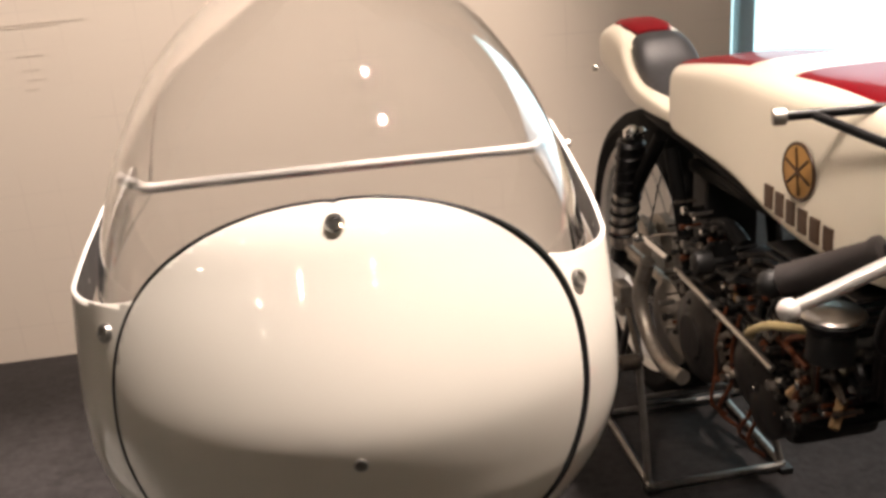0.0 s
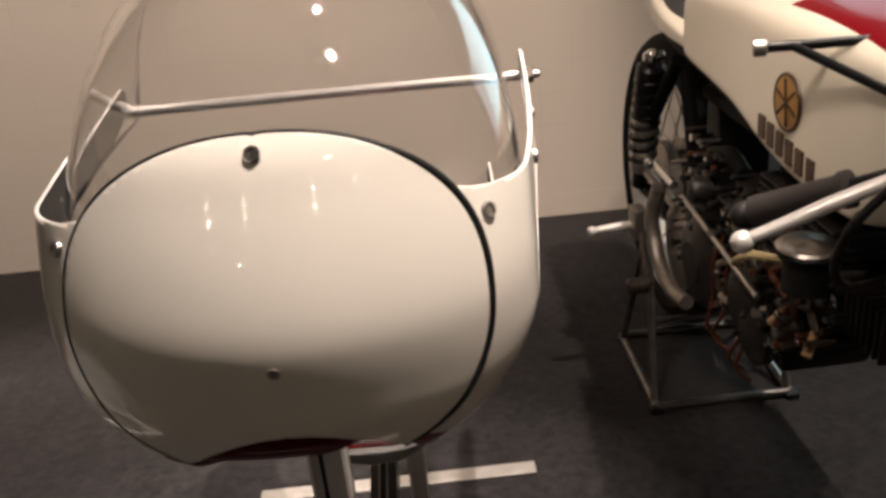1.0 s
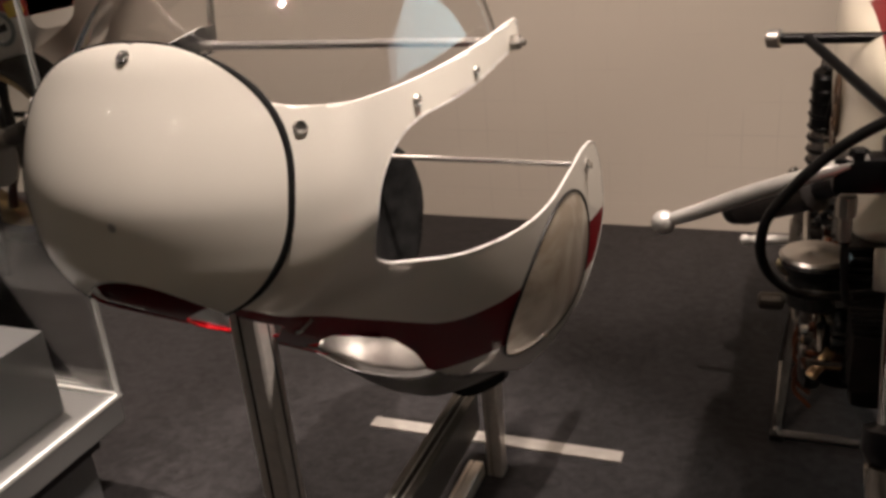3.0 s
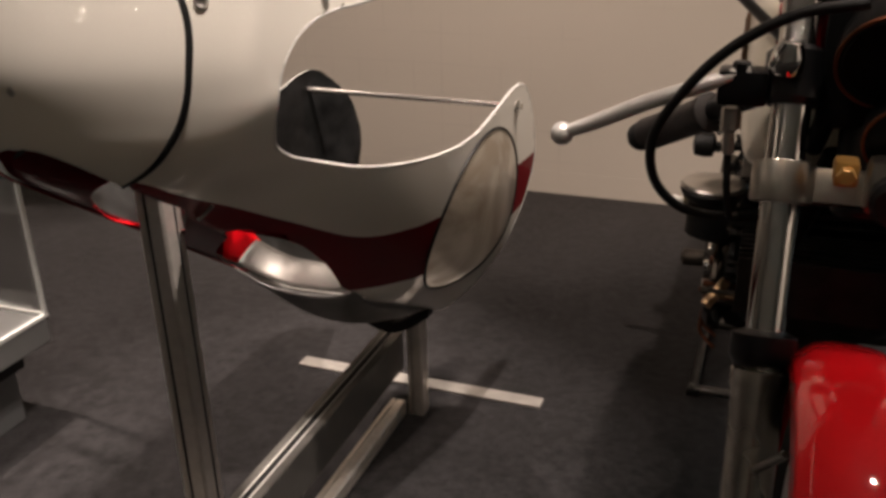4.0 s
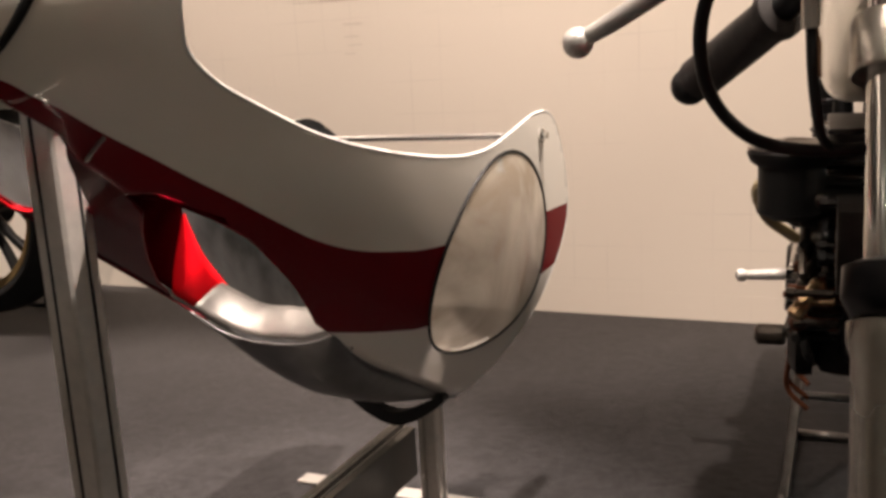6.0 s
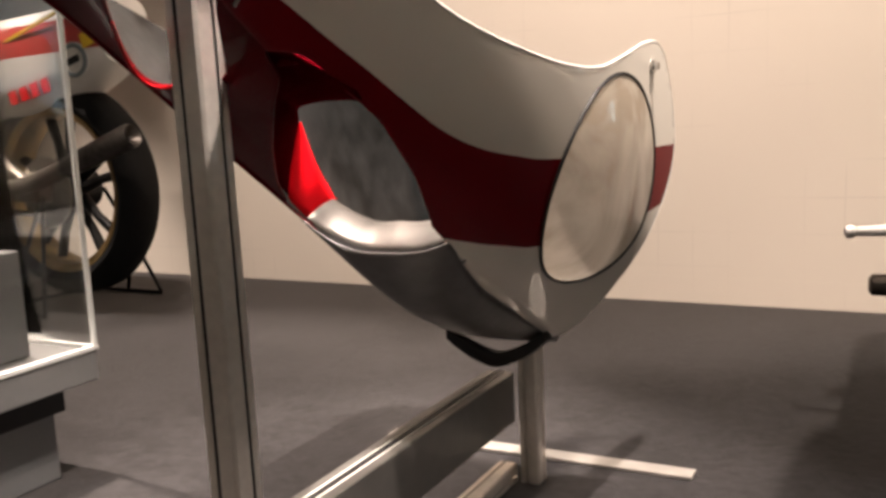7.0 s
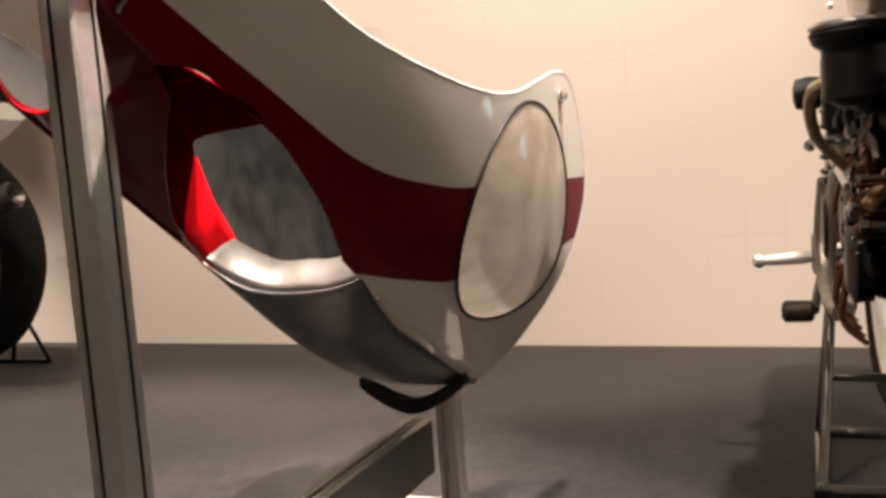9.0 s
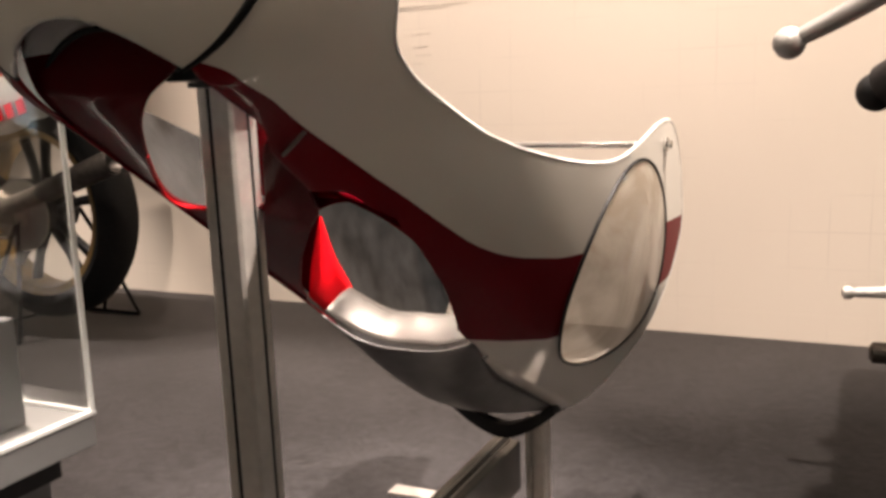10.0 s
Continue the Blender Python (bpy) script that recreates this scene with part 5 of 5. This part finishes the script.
def belly(y):
    """The height below which the engine carries nothing."""
    return float(np.interp(y, [1.40, 1.46, 1.62, 1.75, 2.2], [0.66, 0.64, 0.53, 0.44, 0.40]))


for k in range(4):
    y = 1.76 + 0.05 * k + 0.02 * rng.random()
    pts = smooth_line([(0.715, y, 0.60 + 0.01 * rng.random()), (0.705 - 0.01 * rng.random(), y + 0.03 * rng.random(), 0.54), (0.702, y - 0.03 + 0.05 * rng.random(), 0.47), (0.692, y + 0.03 * rng.random(), 0.40), (0.72, y, 0.37)], 6)
    bpart("wire", tube(pts, 0.0036, 8), COPPER, engine, "copper-red wire")
for k in range(170):
    y, z = 1.52 + 0.73 * rng.random(), 0.41 + 0.32 * rng.random()
    z = max(z, belly(y) + 0.1 * rng.random())
    x = X - 0.146 - 0.018 * rng.random() if z < 0.6 else X - 0.128
    r = 0.0035 + 0.0065 * rng.random() ** 2
    bpart("bolt", join(rod((x + 0.035, y, z), (x - 0.006, y, z), r * 0.7, 8), rod((x - 0.004, y, z), (x - 0.014, y, z), r, 6)), [DARK_CAST, STEEL, COPPER, ENGINE, BLACK, CHROME, ENGINE][k % 7], engine)
for k in range(20):
    y, z = 1.52 + 0.6 * rng.random(), 0.42 + 0.3 * rng.random()
    z = max(z, belly(y) + 0.1)
    pts = smooth_line([(0.73, y, z), (0.708 + 0.02 * rng.random(), y + 0.06 * rng.random(), z - 0.04), (0.715, y + 0.12 * (rng.random() - 0.3), z - 0.1 * rng.random()), (0.74, y + 0.15, z - 0.06)], 6)
    bpart("hose", tube(pts, 0.0032 + 0.003 * rng.random(), 8), [BLACK, DARK_CAST, COPPER, BLACK, BLACK][k % 5], engine)
BRASS = paint("tarnished_tan_brass", (0.42, 0.28, 0.15), 0.4, 0.7, grain=50, vary=0.4, bump=0.2)
for k in range(70):
    y, z = 1.52 + 0.66 * rng.random(), 0.385 + 0.30 * rng.random()
    z = max(z, belly(y) + 0.08 * rng.random())
    x = X - 0.150 - 0.016 * rng.random() if z < 0.6 else X - 0.132
    way = Vector((0.3 * rng.random() - 0.15, rng.random() - 0.5, rng.random() - 0.5)).normalized()
    size = 0.010 + 0.016 * rng.random()
    a, b = Vector((x, y, z)) - way * size, Vector((x, y, z)) + way * size
    bpart("fitting", join(rod(a, b, 0.005 + 0.004 * rng.random(), 8), ball(b, 0.006 + 0.006 * rng.random(), 8), rod(Vector((x, y, z)), Vector((x + 0.03, y, z)), 0.005, 6)), [BRASS, DARK_CAST, COPPER, CAST, BLACK_GLOSS, BLACK, DARK_CAST][k % 7], engine)
bpart("shift_rod", rod((0.70, 1.72, 0.575), (0.705, 2.14, 0.60), 0.0065), STEEL, engine, "steel linkage rod")
bpart("kick_lever", join(rod((0.68, 2.12, 0.635), (0.69, 2.28, 0.625), 0.009), ball((0.678, 2.29, 0.625), 0.012, 10)), CHROME, engine, "bright lever")
bpart("control_knob", join(rod((0.71, 1.92, 0.70), (0.668, 1.922, 0.70), 0.007), lathe([(0.010, 0), (0.022, 0.004), (0.024, 0.02), (0.021, 0.036), (0.01, 0.04)], (0.684, 1.922, 0.70), (-1, 0.03, 0), 12)), BLACK, engine, "black ribbed knob")
bpart("control_arm", rod((0.70, 1.92, 0.70), (0.79, 1.92, 0.70), 0.007), BLACK_GLOSS, engine)
peg = bpart("footpeg", lathe([(0.007, 0), (0.011, 0.005), (0.0125, 0.03), (0.0105, 0.085), (0.009, 0.094), (0.014, 0.102), (0.013, 0.112), (0.006, 0.117)], (0.685, 2.45, 0.403), (-1, 0, -0.06), 18), ALU, None, "bare alloy footpeg")
bpart("peg_bracket", box(0.68, 0.715, 2.42, 2.48, 0.37, 0.45, 0.008), CAST, peg)
bpart("brake_pedal", join(lathe([(0.015, 0), (0.02, 0.006), (0.02, 0.05), (0.012, 0.056)], (0.675, 2.27, 0.325), (-1, 0, 0), 14), rod((0.675, 2.27, 0.325), (0.70, 2.42, 0.39), 0.009)), DARK_CAST, None, "dark brake pedal")
bpart("chain_guard", tube(smooth_line([(X - 0.12, 2.2, 0.50), (X - 0.12, 2.45, 0.50), (X - 0.12, 2.66, 0.50)], 4), 0.012, 8), CAST, None)

# ---- paddock stand under the motorcycle ----
pad = thing("paddock_stand", "bare steel tube paddock stand under the racing motorcycle", "stand", 0.825, 2.38, 0.0)


STAND_STEEL = paint("worn_dark_plated_steel", (0.22, 0.21, 0.20), 0.3, 1.0, grain=50, vary=0.4, bump=0.1)


def spart(name, shape):
    return part(name, shifted(shape, (0.825, 2.38, 0.0)), STAND_STEEL, pad)


for a, b in (((0.655, 2.205, 0.012), (0.655, 2.56, 0.012)), ((0.655, 2.205, 0.012), (0.993, 2.212, 0.012)), ((0.993, 2.212, 0.012), (0.993, 2.56, 0.012)), ((0.655, 2.56, 0.012), (0.993, 2.56, 0.012))):
    spart("floor_tube", rod(a, b, 0.0105, 12))
for x in (0.655, 0.993):
    inner_x = 0.69 if x < 0.8 else 0.96
    spart("upright_tube", rod((x, 2.225, 0.014), (inner_x, 2.42, 0.40), 0.009, 12))
    spart("upright_tube", rod((x, 2.54, 0.014), (inner_x, 2.43, 0.40), 0.009, 12))
spart("cross_tube", rod((0.672, 2.32, 0.19), (0.978, 2.32, 0.19), 0.008, 12))
for x in (0.655, 0.993):
    part("rubber_foot", shifted(box(x - 0.016, x + 0.016, 2.19, 2.222, 0.0, 0.016, 0.003), (0.825, 2.38, 0.0)), BLACK, pad, "black rubber foot")

# ---- the sponsored race motorcycle by the wall ----
LEFT_AT = (-2.55, 2.85, 0.0)
far_bike = thing("race_motorcycle", "white and red race motorcycle with gold-rimmed wheels by the wall", "motorcycle", *LEFT_AT)


def lpart(name, shape, mat, parent=None, label="", smooth=True):
    return part(name, shifted(shape, LEFT_AT), mat, parent or far_bike, label, smooth)


WX, WY, WZ, WR = -2.16, 2.85, 0.445, 0.395
rear = lpart("rear_wheel", lathe([(WR - 0.118, -0.056), (WR - 0.09, -0.069), (WR - 0.088, -0.062), (WR - 0.105, -0.03), (WR - 0.108, 0), (WR - 0.105, 0.03), (WR - 0.088, 0.062), (WR - 0.09, 0.069), (WR - 0.118, 0.056), (WR - 0.125, 0), (WR - 0.118, -0.056)], (WX, WY, WZ), (0, 1, 0), 64), GOLD_RIM, None, "gold wheel rim")
lpart("tyre", lathe([(WR - 0.09, -0.066), (WR - 0.06, -0.085), (WR - 0.02, -0.068), (WR - 0.004, -0.045), (WR, 0), (WR - 0.004, 0.045), (WR - 0.02, 0.068), (WR - 0.06, 0.085), (WR - 0.09, 0.066), (WR - 0.09, -0.066)], (WX, WY, WZ), (0, 1, 0), 80), TYRE, rear, "wide black slick tyre")
lpart("hub", lathe([(0.03, -0.10), (0.075, -0.08), (0.07, 0), (0.075, 0.08), (0.03, 0.10)], (WX, WY, WZ), (0, 1, 0), 32), BLACK_GLOSS, rear, "black hub")
for k in range(5):
    a = 2 * math.pi * k / 5 + 0.4
    d = Vector((math.cos(a), 0, math.sin(a)))
    n = Vector((-math.sin(a), 0, math.cos(a)))
    c = Vector((WX, WY, WZ))
    for s in (-1, 1):
        lpart("spoke", tube([c + d * 0.06 + n * 0.02 * s, c + d * 0.17 + n * 0.03 * s, c + d * (WR - 0.12) + n * 0.055 * s], [0.022, 0.017, 0.02], 10), BLACK_GLOSS if s > 0 else BLACK, rear)
lpart("brake_disc", lathe([(0.05, 0), (0.13, 0.0), (0.13, 0.006), (0.05, 0.006)], (WX, WY - 0.11, WZ), (0, -1, 0), 40), STEEL, rear, "steel brake disc")
lpart("axle_nut", rod((WX, WY - 0.16, WZ), (WX, WY - 0.10, WZ), 0.025, 6), BLACK, rear)
lpart("swingarm", join(tube([(WX + 0.03, WY - 0.135, WZ), (WX - 0.25, WY - 0.13, WZ + 0.02), (WX - 0.62, WY - 0.11, WZ + 0.07)], [0.038, 0.05, 0.06], 12), tube([(WX - 0.05, WY - 0.135, WZ + 0.02), (WX - 0.28, WY - 0.13, WZ + 0.14), (WX - 0.60, WY - 0.10, WZ + 0.20)], [0.025, 0.03, 0.03], 10)), CAST, None, "grey alloy swingarm")
lpart("chain_run", rod((WX, WY + 0.12, WZ + 0.09), (WX - 0.7, WY + 0.1, WZ + 0.1), 0.012, 8), BLACK, None)
lpart("shift_linkage", join(rod((WX - 0.35, WY - 0.16, WZ - 0.06), (WX - 0.02, WY - 0.16, WZ - 0.075), 0.011), ball((WX - 0.36, WY - 0.16, WZ - 0.06), 0.026, 12)), CHROME, None, "bright linkage")
muffler = lpart("muffler", lathe([(0.03, 0), (0.037, 0.02), (0.041, 0.18), (0.042, 0.33), (0.036, 0.345), (0.030, 0.34), (0, 0.30)], (-1.96, 2.66, 0.535), (1, 0.03, 0.33), 28), paint("dark_burnt_silencer", (0.09, 0.08, 0.07), 0.45, 0.7, grain=60, vary=0.4), None, "dark grey silencer")
lpart("muffler_ring", ring((-1.645, 2.67, 0.637), (1, 0.03, 0.33), 0.034, 0.006, 28, 8), STEEL, muffler)
lpart("exhaust_pipe", tube(smooth_line([(-1.96, 2.66, 0.535), (-2.15, 2.65, 0.48), (-2.4, 2.66, 0.44), (-2.8, 2.72, 0.42)], 6), 0.032, 12), CAST, None, "grey exhaust pipe")
lpart("engine_block", join(box(-3.1, -2.65, 2.70, 3.0, 0.35, 0.72, 0.04), box(-3.0, -2.6, 2.68, 2.74, 0.40, 0.62, 0.03)), CAST, None, "grey engine block")

# tail fairing with its sponsor patches
def tail_section(x):
    """Low and high edge and half-depth of the tail at x."""
    t = (x + 3.0) / 1.5
    return 0.69 + 0.50 * t ** 4, 1.04 + 0.10 * t, 0.17 - 0.07 * t


tv, tf = [], []
NX = 26
for i in range(NX):
    x = -3.0 + 1.19 * i / (NX - 1)
    lo, hi, dp = tail_section(x)
    for k in range(28):
        a = 2 * math.pi * k / 28
        c, s = math.cos(a), math.sin(a)
        tv.append((x, 2.85 + dp * math.copysign(abs(c) ** 0.65, c), (lo + hi) / 2 + (hi - lo) / 2 * math.copysign(abs(s) ** 0.65, s)))
for i in range(NX - 1):
    for k in range(28):
        tf.append((i * 28 + k, i * 28 + (k + 1) % 28, (i + 1) * 28 + (k + 1) % 28, (i + 1) * 28 + k))
tf += [tuple(range(28)), tuple((NX - 1) * 28 + k for k in range(28))]
q = np.array(tv)
t = (q[:, 0] + 3.0) / 1.5
mid = 0.93 + 0.05 * t
v2, f2, _, redband = cut(tv, tf, [0] * len(tf), 0.055 - np.abs(q[:, 2] - mid - 0.03))
tailpiece = part("tail_fairing", shifted((v2, f2), LEFT_AT), [PEARL, paint("faded_race_red", (0.42, 0.045, 0.04), 0.4, vary=0.1)], far_bike, "white tail fairing with a red band", True, [int(k) for k in redband])


def patch(x, z, w, h, mat, name="sponsor_patch", tilt=0.28, off=0.004):
    lo, hi, dp = tail_section(x)
    m = Matrix.Translation((x, 2.85 - dp - off, z)) @ Matrix.Rotation(-tilt, 4, "Y")
    return lpart(name, turned(box(-w / 2, w / 2, -0.002, 0.004, -h / 2, h / 2, 0.001), m), mat, tailpiece, "plain coloured sponsor shape", smooth=False)


def badge(x, z, r, mat, ring_mat=None):
    lo, hi, dp = tail_section(x)
    disc = lpart("sponsor_badge", lathe([(r, 0.0), (r, 0.004), (0, 0.005)], (x, 2.85 - dp, z), (0.12, -1, 0), 28), mat, tailpiece, "plain round sponsor shape")
    if ring_mat:
        lpart("badge_ring", ring((x, 2.85 - dp - 0.005, z), (0.12, -1, 0), r * 0.82, r * 0.14, 28, 6), ring_mat, disc)


badge(-1.935, 0.905, 0.062, PEARL, paint("grey_blue_badge_ring", (0.16, 0.19, 0.20), 0.5, vary=0.1))
patch(-1.935, 0.905, 0.06, 0.024, BLACK, off=0.009)
patch(-1.86, 0.975, 0.075, 0.05, YELLOW)
for k in range(4):
    patch(-2.25 + 0.055 * k, 0.79 + 0.012 * k, 0.038, 0.05, BRIGHT_RED, "lettering_bar")
patch(-2.10, 1.04, 0.35, 0.012, YELLOW)

# ---- its stand ----
rack = thing("rear_stand", "thin black tube stand under the race motorcycle's rear wheel", "stand", -2.15, 2.9, 0.0)
for a, b in (((-2.005, 3.10, 0.008), (-2.12, 3.06, 0.27)), ((-2.19, 3.10, 0.008), (-2.10, 3.06, 0.22)), ((-2.005, 3.10, 0.008), (-2.40, 3.10, 0.008)), ((-2.10, 3.06, 0.25), (-2.14, 2.98, 0.44)), ((-2.10, 2.62, 0.008), (-2.14, 2.70, 0.44)), ((-2.30, 2.62, 0.008), (-2.15, 2.70, 0.42)), ((-2.10, 2.62, 0.008), (-2.45, 2.62, 0.008)), ((-2.42, 2.62, 0.008), (-2.40, 3.10, 0.008))):
    part("stand_tube", shifted(rod(a, b, 0.008, 10), (-2.15, 2.9, 0.0)), BLACK_GLOSS, rack)
